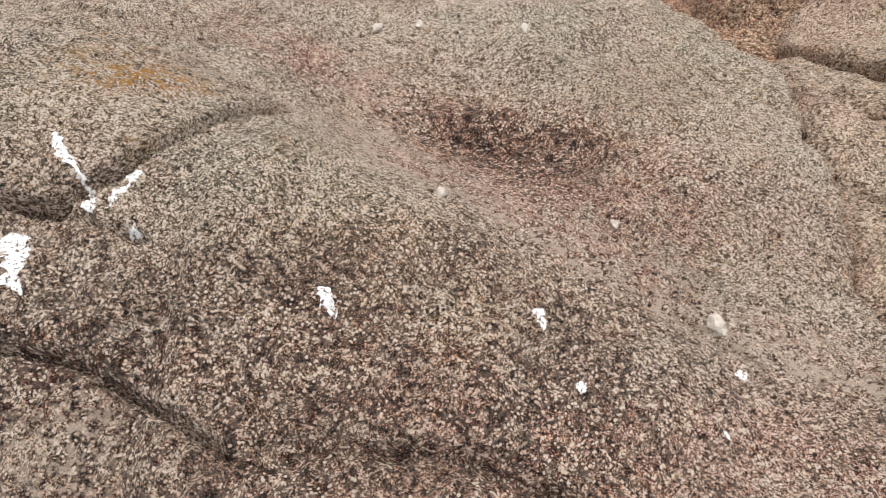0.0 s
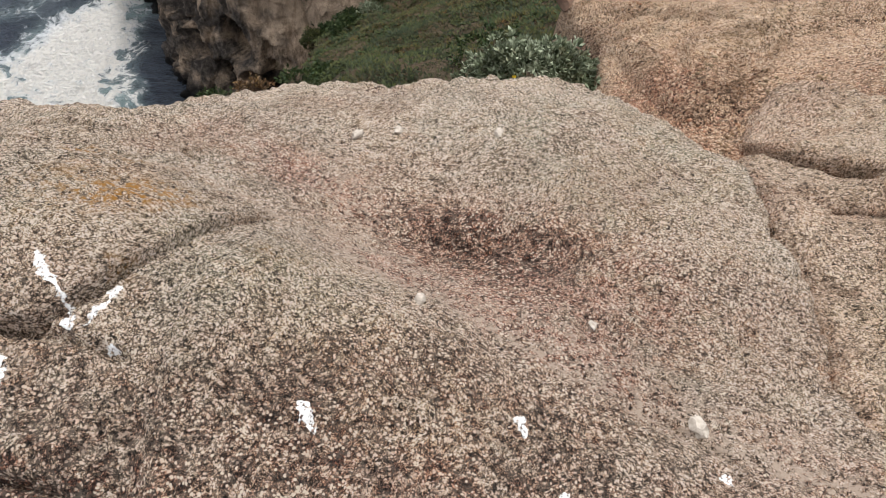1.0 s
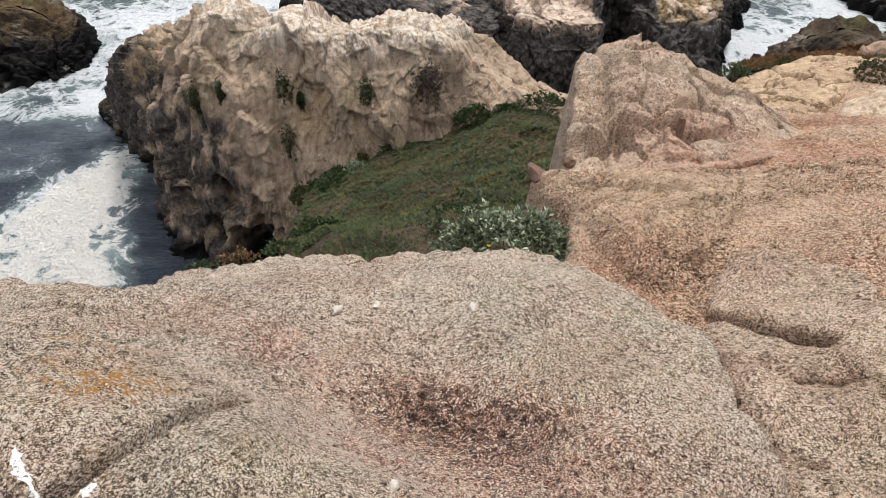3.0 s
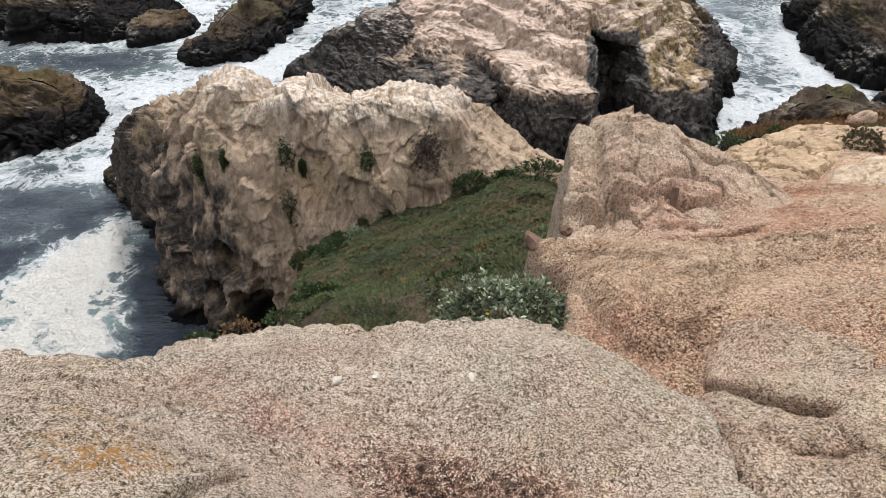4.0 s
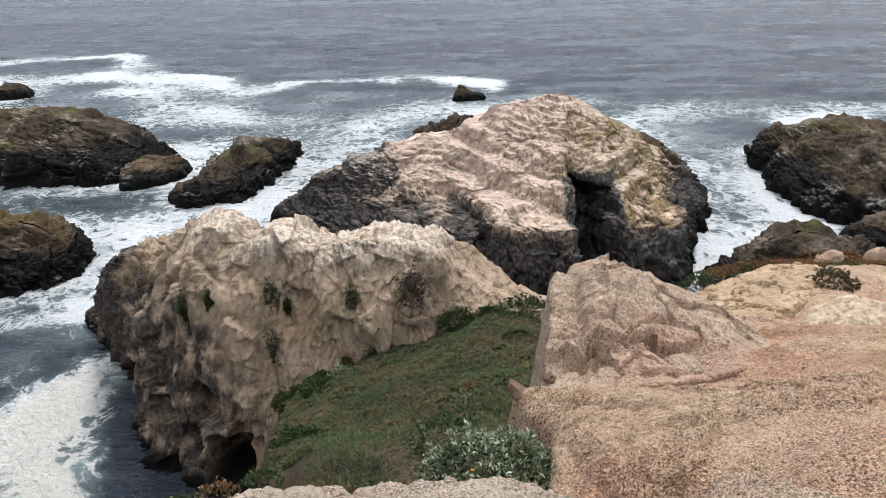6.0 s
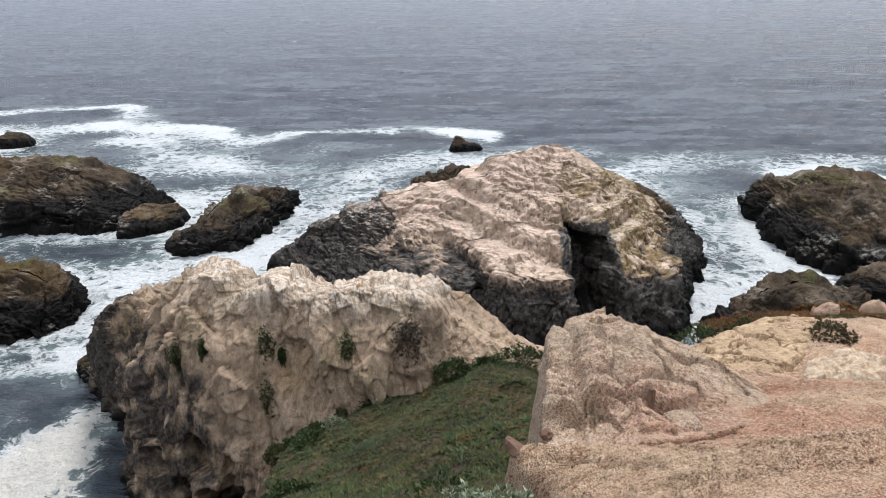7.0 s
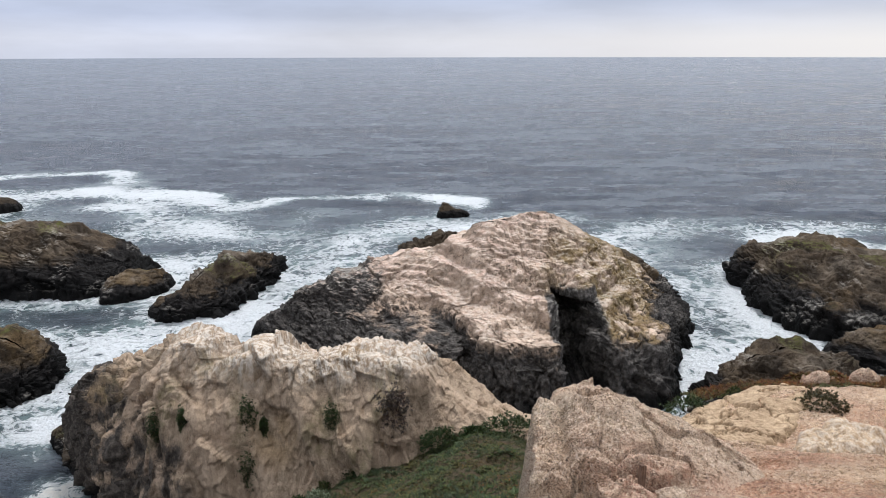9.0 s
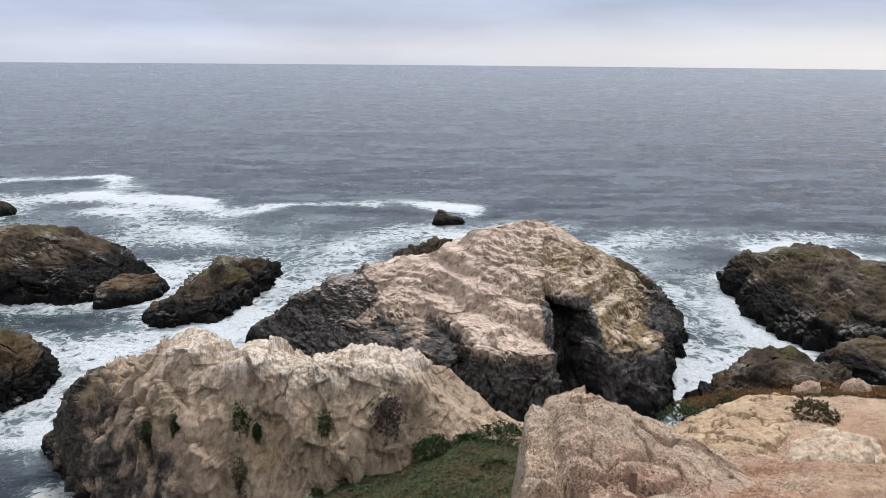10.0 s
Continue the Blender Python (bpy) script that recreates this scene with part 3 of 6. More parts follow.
def slab_top(x, y):
    p = np.c_[x, y, np.zeros(len(x))]
    z = slab_base(x, y)
    # hollow with a steep upper lip
    c, s = math.cos(radians(-14)), math.sin(radians(-14))
    wx, wy = x + 0.06 + 0.09 * pn(p * 3.1), y - 1.44 + 0.07 * pn(p * 3.7 + 5)
    ax, ay = wx * c + wy * s, -wx * s + wy * c
    z = z - 0.11 * np.exp(-(ax / 0.36) ** 2 - (ay / np.where(ay > 0, 0.1, 0.26)) ** 2)
    # two lobes that stand proud of the crack between them
    lobe = inside(x, y, LOBE) + 0.008 * pn(p * 22)
    z = z + 0.03 * smooth(-0.004, 0.014, lobe) + 0.045 * smooth(0.0, 0.16, lobe)
    swelling = inside(x, y, SWELLING) + 0.015 * pn(p * 14)
    z = z + (0.02 * smooth(-0.008, 0.016, swelling) + 0.04 * smooth(0.0, 0.2, swelling)) * smooth(-0.76, -0.66, x) * smooth(0.9, 0.2, x)
    # the low boulder in the corner, and the broken ledge before it
    for line, wide, deep, fall in ((LOBE_CRACK, 0.011, 0.05, 0.0), ([(-1.6, 0.78), (-1.18, 0.735), (-0.99, 0.72), (-0.83, 0.685)], 0.012, 0.03, 0.012),
                                   ([(-1.3, 0.4), (-1.08, 0.4), (-0.92, 0.385), (-0.64, 0.27), (-0.5, 0.2)], 0.013, 0.04, 0.02), ([(-0.45, 0.22), (-0.31, 0.255), (0.01, 0.25), (0.18, 0.2)], 0.03, 0.05, 0.02),
                                   ([(-1.75, 1.82), (-1.41, 1.83), (-1.17, 1.77), (-1.0, 1.62)], 0.014, 0.025, 0.015), ([(-0.52, 2.95), (-0.47, 2.62), (-0.38, 2.45), (-0.42, 2.2)], 0.02, 0.03, 0.0),
                                   ([(-1.55, 2.05), (-1.45, 2.2), (-1.62, 2.5)], 0.06, 0.06, 0.0), ([(0.12, 2.3), (0.2, 2.0), (0.16, 1.8)], 0.01, 0.012, 0.0), ([(0.5, 0.72), (0.68, 0.6), (0.72, 0.45)], 0.012, 0.02, 0.0)):
        d, _ = to_line(x, y, line)
        d = d + 0.007 * pn(p * 26)
        z = z - deep * np.exp(-(d / wide) ** 2)
        if fall:   # the near side lies lower, and rises again away from the crack
            ends = smooth(line[0][0] - 0.02, line[0][0] + 0.05, x) * smooth(line[-1][0] + 0.08, line[-1][0] - 0.04, x)
            z = z - fall * ends * (y < np.interp(x, [q[0] for q in line], [q[1] for q in line])) * np.exp(-(d / 0.12) ** 2)
    # lobe grown with lichen stands proud of the crack
    rim = smooth(2.3, 2.8, y)
    z = z + 0.032 * fbm(p * 1.7, 3) + (0.014 + 0.04 * rim) * fbm(p * 6, 4, 0.6) + 0.009 * fbm(p * 26, 3, 0.65) + 0.006 * ridged(p * 17, 2, 0.6) + 0.02 * ridged(p * (3, 5, 1), 4, 0.65) * smooth(-0.15, 0.25, pn(p * 0.9))
    return z


def block_top(lift, seed, amp=1.0):
    def top(x, y):
        p = np.c_[x, y, np.full(len(x), seed)]
        near = smooth(2.9, 2.2, y + 0.3 * (x - 1))
        z = near * slab_base(x, y) + (1 - near) * slope_base(x, y)
        return z + lift + amp * (0.04 * fbm(p * 2.4, 3) + 0.02 * fbm(p * 8, 3) + 0.009 * fbm(p * 28, 3) + 0.006 * ridged(p * 17, 2, 0.6))
    return top


SHOULDER = np.array([(0.9, 3.3), (0.9, 3.85), (1.05, 4.25), (1.5, 4.4), (2.0, 4.3), (2.25, 3.9), (2.0, 3.45), (1.6, 3.1), (1.2, 3.05)])
# bare rock that stands out of the grit: a ridge behind, a shoulder before it
RIDGE = np.array([(0.5, 4.42), (0.78, 4.52), (1.2, 4.34), (1.6, 4.08), (1.95, 3.86), (2.4, 3.8), (3.0, 3.92), (4.2, 3.95), (5.2, 4.1), (5.2, 3.55), (4.2, 3.42), (3.0, 3.4), (2.5, 3.32), (2.1, 3.42), (1.8, 3.36),
                  (1.62, 3.12), (1.5, 2.88), (1.34, 2.7), (1.16, 2.5), (1.02, 2.72), (0.95, 2.98), (0.86, 3.36), (0.79, 3.75), (0.66, 4.05)])


def layered(z, p, size, amount):
    """Breaks a height into uneven ledges: short risers between sloping treads."""
    h = (z + 0.6 * size * fbm(p * 1.7, 3) + 0.06 * p[:, 0]) / size
    f = h - np.floor(h)
    return z + amount * size * (smooth(0.55, 0.9, f) - f) * smooth(-0.25, 0.15, pn(p * 1.3 + 31))


def slope_top(x, y):
    p = np.c_[x, y, np.full(len(x), 3.3)]
    z = slope_base(x, y) - 0.035 + 0.03 * fbm(p * 1.1, 3)
    d = inside(x, y, RIDGE) + 0.035 * pn(p * 2.6) + 0.018 * pn(p * 8)
    rock = smooth(-0.03, 0.03, d)
    # a short steep face, then a rounded back
    z = z + smooth(2.45, 3.0, y) * (0.05 * smooth(-0.025, 0.02, d) + 0.06 * smooth(0.0, 0.12, d) + 0.05 * smooth(0.05, 0.4, d))
    chip, who, tilt = cells(np.c_[x * 2.0 + 0.5 * y, y * 3.4, 0 * x] + 0.3 * pn(p * 2)[:, None], 5.0)
    z = z + rock * (0.05 * tilt + 0.02 * (who - 0.5) - 0.05 * np.exp(-(chip / 0.04) ** 2) * smooth(-0.1, 0.2, pn(p * 1.2 + 13)) + 0.035 * (ridged(np.c_[3 * x + y, 7 * y, 0 * x], 4, 0.62) - 1.2) + 0.02 * fbm(p * 15, 3, 0.65))
    z = rock * layered(z, p + 4.4, 0.13, 0.3) + (1 - rock) * z
    # trough of red grit behind the ridge
    basin, _ = to_line(x, y, [(1.3, 4.62), (2.2, 4.45), (3.6, 4.5), (5, 4.7)])
    z = z - 0.08 * np.exp(-(basin / 0.24) ** 2) * (1 - rock)
    z = z - 0.9 * np.clip(0.8 - x, 0, 1) ** 1.1 * smooth(4.3, 4.6, y)
    # low outcrops farther off
    far = smooth(4.6, 5.4, y + 0.3 * pn(p * 1.2))
    out = smooth(0.12, 0.3, pn(p * (0.7, 1.1, 1) + 6)) * far
    z = z + out * (0.07 + 0.05 * cells(p * (1.3, 1.9, 1), 5.0)[2] + 0.03 * ridged(p * (1.6, 3.2, 1), 3, 0.6, 4.0))
    return z + (1 - rock) * (0.016 * fbm(p * 6, 4, 0.65) + 0.006 * fbm(p * 25, 2))


def ground_top(x, y):
    p = np.c_[x, y, np.full(len(x), 9.1)]
    far = smooth(2, 8, np.hypot(x, y - 1))
    return ground_base(x, y) + (0.05 + 0.5 * far) * fbm(p * 0.35, 4) + 0.03 * fbm(p * 3, 3) + 0.16 * far * np.abs(fbm(p * 1.1, 3, 0.55)) * smooth(30, 26, y)


SLAB = [(-2.5, 2.3), (-2.08, 2.36), (-1.85, 2.33), (-1.6, 2.2), (-1.52, 2.25), (-1.67, 2.55), (-1.57, 2.8), (-1.32, 2.83), (-1.14, 2.95), (-0.83, 2.97),
        (-0.64, 2.99), (-0.5, 2.86), (-0.36, 2.93), (-0.1, 2.79), (0.18, 2.8), (0.44, 2.74), (0.67, 2.65), (0.84, 2.52), (0.96, 2.3),
        (1.05, 2.12), (1.13, 1.98), (1.1, 1.75), (1.09, 1.55), (1.12, 1.4), (1.14, 1.25), (1.13, 1.05), (1.11, 0.85), (1.15, 0.3), (1.3, -1.5), (-3.4, -1.5), (-3.6, 1.0)]

slab = plate("granite_slab", SLAB, slab_top, 0.0095, 0.085, 0.5, 9.0, 0.04, M_SLAB, {
    # dark: red-brown hollow, brown near part, and shade painted under the corner ledge
    "dark": lambda v, d: 1.9 * spot(v + 0.1 * np.c_[pn(v * 3.3), pn(v * 3.9 + 5), 0 * d], 0.0, 1.46, 0.34, 0.15, -22) + 0.85 * smooth(1.0, 0.6, v[:, 1] + 0.16 * pn(v * 2.5)) * smooth(0.7, 0.2, v[:, 0]) + 0.6 * spot(v, -0.95, 0.36, 0.2, 0.07),
    "red": lambda v, d: 1.3 * spot(v, 0.05, 1.4, 0.5, 0.3, -15) + 1.1 * spot(v, -0.7, 1.75, 0.35, 0.14, -25) + 0.55 * np.exp(-(to_line(v[:, 0] + 0.08 * pn(v * 4), v[:, 1] - 0.07, LIPS)[0] / 0.1) ** 2) * smooth(-0.7, -0.3, v[:, 0]) + 0.8 * spot(v, 0.5, 1.1, 0.6, 0.3) + 0.9 * smooth(0.65, 0.3, v[:, 1]) * smooth(-1.2, 0.3, v[:, 0]),
    "orange": lambda v, d: 1.8 * spot(v, -1.3, 1.5, 0.09, 0.05) + 1.8 * spot(v, -0.95, 1.25, 0.09, 0.06) + 1.4 * spot(v, -1.03, 1.18, 0.10, 0.07) + 0.8 * spot(v, -1.12, 1.45, 0.05) + 0.5 * spot(v, -1.17, 1.2, 0.15) + 0.5 * spot(v, -0.9, 0.92, 0.05) + 0.4 * spot(v, -0.55, 1.05, 0.1, 0.04),
    # pale: patches, a line along the raised lips, and the far rim
    "pale": lambda v, d: 0.8 * spot(v, -0.5, 1.62, 0.14, 0.3, 20) + 0.7 * spot(v, -0.89, 0.12, 0.14) + 0.6 * spot(v, -0.87, 0.26, 0.08) + 0.9 * spot(v, 0.35, 2.5, 0.16, 0.06) + 0.25 + 1.3 * np.exp(-(to_line(v[:, 0] + 0.03 * pn(v * 7), v[:, 1], LIPS)[0] / 0.03) ** 2) + 0.6 * np.exp(-(to_line(v[:, 0] + 0.1 * pn(v * 5), v[:, 1] - 0.1, LIPS)[0] / 0.1) ** 2) * smooth(-0.6, -0.4, v[:, 0]) + 0.45 * smooth(2.1, 2.6, v[:, 1]) + 0.7 * spot(v, -1.1, 0.62, 0.05),
    "olive": lambda v, d: np.clip(0.5 * smooth(0.0, 0.3, pn(v * 1.3 + 6)) + 1.3 * spot(v, 0.6, 1.95, 0.55, 0.7) + 1.1 * spot(v, -0.45, 0.95, 0.35, 0.22) + 0.7 * spot(v, -1.1, 1.1, 0.3, 0.25), 0, 1.3),
}, "broad weathered granite slab with a dark hollow and lichen", "rock slab", smooth_n=240)

for k, (name, outline, lift, label) in enumerate((
        ("granite_block", [(1.28, 2.36), (1.4, 2.62), (1.56, 2.74), (1.78, 2.62), (1.93, 2.42), (1.9, 2.22), (1.74, 2.02), (1.58, 1.93), (1.45, 2.05), (1.33, 2.2)], 0.035, "rounded granite block above a dark joint"),
        ("granite_block", [(1.16, 2.12), (1.29, 2.24), (1.37, 2.1), (1.45, 1.97), (1.54, 1.87), (1.57, 1.8), (1.5, 1.66), (1.4, 1.67), (1.3, 1.71), (1.2, 1.8), (1.13, 1.86)], 0.0, "low granite block below a dark joint"),
        ("granite_block", [(2.6, 2.6), (2.1, 2.3), (1.8, 2.1), (1.62, 1.93), (1.56, 1.83), (1.57, 1.7), (1.66, 1.6), (2.2, 1.4), (2.8, 1.8)], 0.03, "grey granite corner block with a rough face"),
        ("granite_block", [(1.12, 1.78), (1.23, 1.75), (1.39, 1.64), (1.53, 1.61), (1.42, 1.42), (1.3, 1.27), (1.2, 1.28), (1.13, 1.4), (1.09, 1.58)], 0.0, "pale pink granite block between open cracks"),
        ("granite_block", [(1.14, 1.25), (1.28, 1.25), (1.4, 1.4), (1.56, 1.6), (2.2, 1.38), (2.3, 0.2), (1.7, -0.6), (1.15, 0.2), (1.11, 0.8)], -0.01, "large pink granite block beside the slab"))):
    mx, my = np.mean(outline, 0)
    outline = [(mx + 1.1 * (x - mx), my + 1.1 * (y - my)) for x, y in outline]
    plate(name, outline, block_top(lift, 5.0 + k), 0.012, 0.09, 0.45, 11.0, 0.022, M_BLOCK,
          {"dark": none, "red": lambda v, d: 0.5 * smooth(0.1, 0.0, d), "orange": none, "olive": lambda v, d: 0.8 * smooth(-0.2, 0.2, pn(v * 2.2)), "pale": lambda v, d: 0.5 + 0 * d}, label, "rock", seed=2.0 + k)

gravel = plate("rotten_granite_slope", [(0.62, 2.5), (0.66, 3.0), (0.72, 3.4), (0.74, 3.8), (0.6, 4.15), (0.55, 4.45), (0.78, 4.62), (0.9, 4.85), (0.98, 5.2), (1.1, 5.6), (1.5, 6.0), (2.5, 6.4), (2.95, 7.2),
               (3.1, 8.2), (3.6, 9.1), (4.4, 9.75), (5.2, 10.1), (6.5, 10.5), (8, 10.6), (11, 10), (13, 6), (12, 0), (7, -3), (2.2, -2.5), (0.9, -0.5), (0.75, 1.2)],
               slope_top, 0.02, 0.08, 1.6, 6.0, 0.03, M_GRAVEL, {
    "dark": lambda v, d: 0.35 * spot(v, 2.2, 4.75, 0.5, 0.2) + 0.5 * smooth(0.2, 0.45, pn(v * 1.7 + 23)) + 0.5 * spot(v + 0.1 * pn(v * 3)[:, None], 1.2, 2.75, 0.3, 0.25),
    "red": lambda v, d: 0.15 + 0.6 * smooth(0.05, 0.35, pn(v * 1.1 + 17)) + 1.6 * spot(v + 0.15 * pn(v * 2)[:, None], 2.5, 4.75, 1.2, 0.35) + 0.6 * spot(v, 3.5, 6.2, 1.6, 0.6) + 0.8 * spot(v, 0.95, 2.9, 0.25, 0.5) + 0.5 * spot(v, 1.5, 2.95, 0.5, 0.2) + 0.5 * spot(v, 2.6, 3.2, 0.6, 0.4),
    "orange": none,
    "olive": lambda v, d: np.clip(0.2 * smooth(0.1, 0.4, pn(v * 0.8 + 3)) + 0.8 * smooth(-0.02, 0.12, inside(v[:, 0], v[:, 1], RIDGE) + 0.1 * pn(v * 2.5)) * smooth(3.2, 1.8, v[:, 0]), 0, 1.2),
    "pale": lambda v, d: 0.4 + 0.6 * np.exp(-(to_line(v[:, 0], v[:, 1], [(0.8, 4.35), (1.5, 4.15), (2.3, 4.2), (3.2, 4.0)])[0] / 0.25) ** 2) + 0.4 * spot(v, 1.4, 3.7, 0.4, 0.5)}, "reddish crumbling granite slope strewn with grit", "ground", "structure")



def knoll_top(x, y):
    p = np.c_[x, y, 0 * x]
    # front: a low apron, a steep face, then a back that falls away
    crown = np.interp(x + 0.04 * pn(p * 1.3), KNOLL_X, KNOLL_Z) - 0.3 * np.clip(y - 5.5, 0, 2)
    w = y + 0.1 * pn(p * 2.1) - 0.1 * np.clip(x - 1.1, 0, 2)
    foot = slope_base(x, y) - 0.05
    rise = np.clip(crown - foot, -0.1, 2) * (0.24 * smooth(4.42, 4.75, w) + 0.46 * smooth(4.72, 4.95, w) + 0.30 * smooth(4.95, 5.5, w))
    chip, who, tilt = cells(np.c_[x * 1.7, y * 2.6 + 0.6 * x, 0 * x] + 0.3 * pn(p * 2)[:, None] + 0.1 * pn(p * 9)[:, None], 8.0)
    crag = 0.05 * fbm(p * 2.1, 3) + 0.11 * tilt + 0.04 * (who - 0.5) - 0.08 * np.exp(-(chip / 0.03) ** 2) * smooth(-0.2, 0.1, pn(p * 1.1 + 3)) + 0.028 * ridged(np.c_[3 * x + y, 6 * y, 0 * x], 4, 0.58) + 0.018 * fbm(p * 14, 3, 0.65)
    # ledge with a broken front under the flake
    shelf = smooth(-0.02, 0.03, inside(x, y, SHELF) + 0.02 * pn(p * 9))
    split, _ = to_line(x, y, [(1.5, 4.86), (1.72, 4.9), (1.95, 4.82), (2.15, 4.72)])
    cleft, _ = to_line(x, y, [(1.16, 4.5), (1.2, 4.9), (1.22, 5.3), (1.2, 6.0)])
    z = layered(foot + rise, p + 7, 0.17, 0.6) - 0.06 * np.exp(-((cleft + 0.02 * pn(p * 8)) / 0.04) ** 2)
    return z + (0.25 + 0.75 * smooth(0.0, 0.3, rise)) * crag + 0.06 * shelf - 0.07 * np.exp(-((split + 0.01 * pn(p * 12)) / 0.03) ** 2)


KNOLL_X = [0.8, 0.95, 1.03, 1.19, 1.33, 1.67, 2.0, 2.31, 2.67, 3.4]
KNOLL_Z = [23.33, 23.37, 23.38, 23.40, 23.50, 23.48, 23.36, 23.12, 22.94, 22.6]
SHELF = np.array([(1.62, 4.58), (1.9, 4.5), (2.15, 4.58), (2.2, 4.72), (1.95, 4.83), (1.66, 4.84)])
knoll = plate("granite_knoll", [(0.84, 4.55), (0.96, 5.2), (1.0, 5.6), (1.15, 5.98), (1.5, 6.15), (2.0, 6.3), (2.6, 6.5), (3.2, 6.6), (3.5, 6.2), (3.0, 5.2), (2.4, 4.6), (1.7, 4.35), (1.2, 4.35)],
              knoll_top, 0.0095, 0.05, 1.6, 9.0, 0.03, M_BLOCK, {
    "dark": lambda v, d: 0.5 * spot(v, 1.95, 4.85, 0.22, 0.12), "red": lambda v, d: 1.2 * smooth(5.3, 4.8, v[:, 1] + 0.15 * pn(v * 3)) * smooth(1.2, 1.7, v[:, 0] + 0.15 * pn(v * 2)), "orange": lambda v, d: 0.3 * spot(v, 1.3, 4.75, 0.1), "pale": lambda v, d: 0.6 + 0 * d, "olive": lambda v, d: 0.6 * smooth(1.4, 1.1, v[:, 0]) + 0.3 * smooth(5.0, 5.4, v[:, 1])},
    "tall weathered granite knoll with grainy pale top", "rock")

terrace = plate("cracked_tan_rock", [(3.6, 9.0), (4.1, 9.6), (4.7, 9.95), (5.3, 10.15), (6.0, 10.1), (6.1, 9.7), (5.5, 8.9), (4.9, 8.25), (4.3, 8.05), (3.7, 8.4)],
                lambda x, y: slope_base(x, y) + 0.06 + 0.06 * fbm(np.c_[x, y, 0 * x] * 1.5, 4) - 0.11 * np.exp(-(cells(np.c_[x * 1.2 + 0.35 * fbm(np.c_[x, y, 0 * x] * 3, 3), y * 1.2 + 0.3 * fbm(np.c_[x, y, 0 * x] * 3.3 + 4, 3), 0 * x + 0.4])[0] / 0.034) ** 2) + 0.03 * fbm(np.c_[x, y, 0 * x] * 6, 4, 0.6) + 0.02 * cells(np.c_[x * 1.2, y * 1.2, 0 * x + 0.4])[2],
                0.013, 0.12, 1.2, 5.0, 0.03, M_TERRACE, {k: none for k in ("dark", "pink", "ochre", "green", "guano", "weed")},
                "tan rock slab split by branching cracks", "rock")
cream = plate("cream_boulder", [(4.85, 7.75), (5.0, 8.1), (5.35, 8.4), (5.85, 8.6), (6.3, 8.45), (6.35, 8.05), (5.9, 7.85), (5.4, 7.7)],
              lambda x, y: slope_base(x, y) + 0.17 + 0.16 * fbm(np.c_[x, y, 0 * x] * 2.5, 4) - 0.06 * np.exp(-(cells(np.c_[x, y, 0 * x] * 2.2)[0] / 0.06) ** 2),
              0.025, 0.14, 0.8, 5.0, 0.04, M_TERRACE, {**{k: none for k in ("dark", "pink", "ochre", "green", "weed")}, "guano": lambda v, d: 0.35 + 0 * d},
              "cream-coloured jagged boulder on the terrace", "rock")

HEADLAND = [(-12, -34), (-9, -6), (-5, 0.3), (-3.0, 1.9), (-1.7, 2.35), (-1.0, 2.7), (-0.75, 3.05), (-1.5, 5), (-3.6, 10), (-5.2, 14), (-6.2, 18), (-7.2, 22), (-8.5, 28), (-9, 33),
            (5, 34), (9, 28), (6.5, 20), (5.2, 14), (7.5, 11.2), (14, 10.5), (30, 8), (44, -5), (44, -34)]
ground = plate("ground", HEADLAND, ground_top, 0.16, 0.5, 27.0, 2.8, 0.35, M_GROUND, {}, "brown headland soil falling steeply to the sea", "ground", "structure")


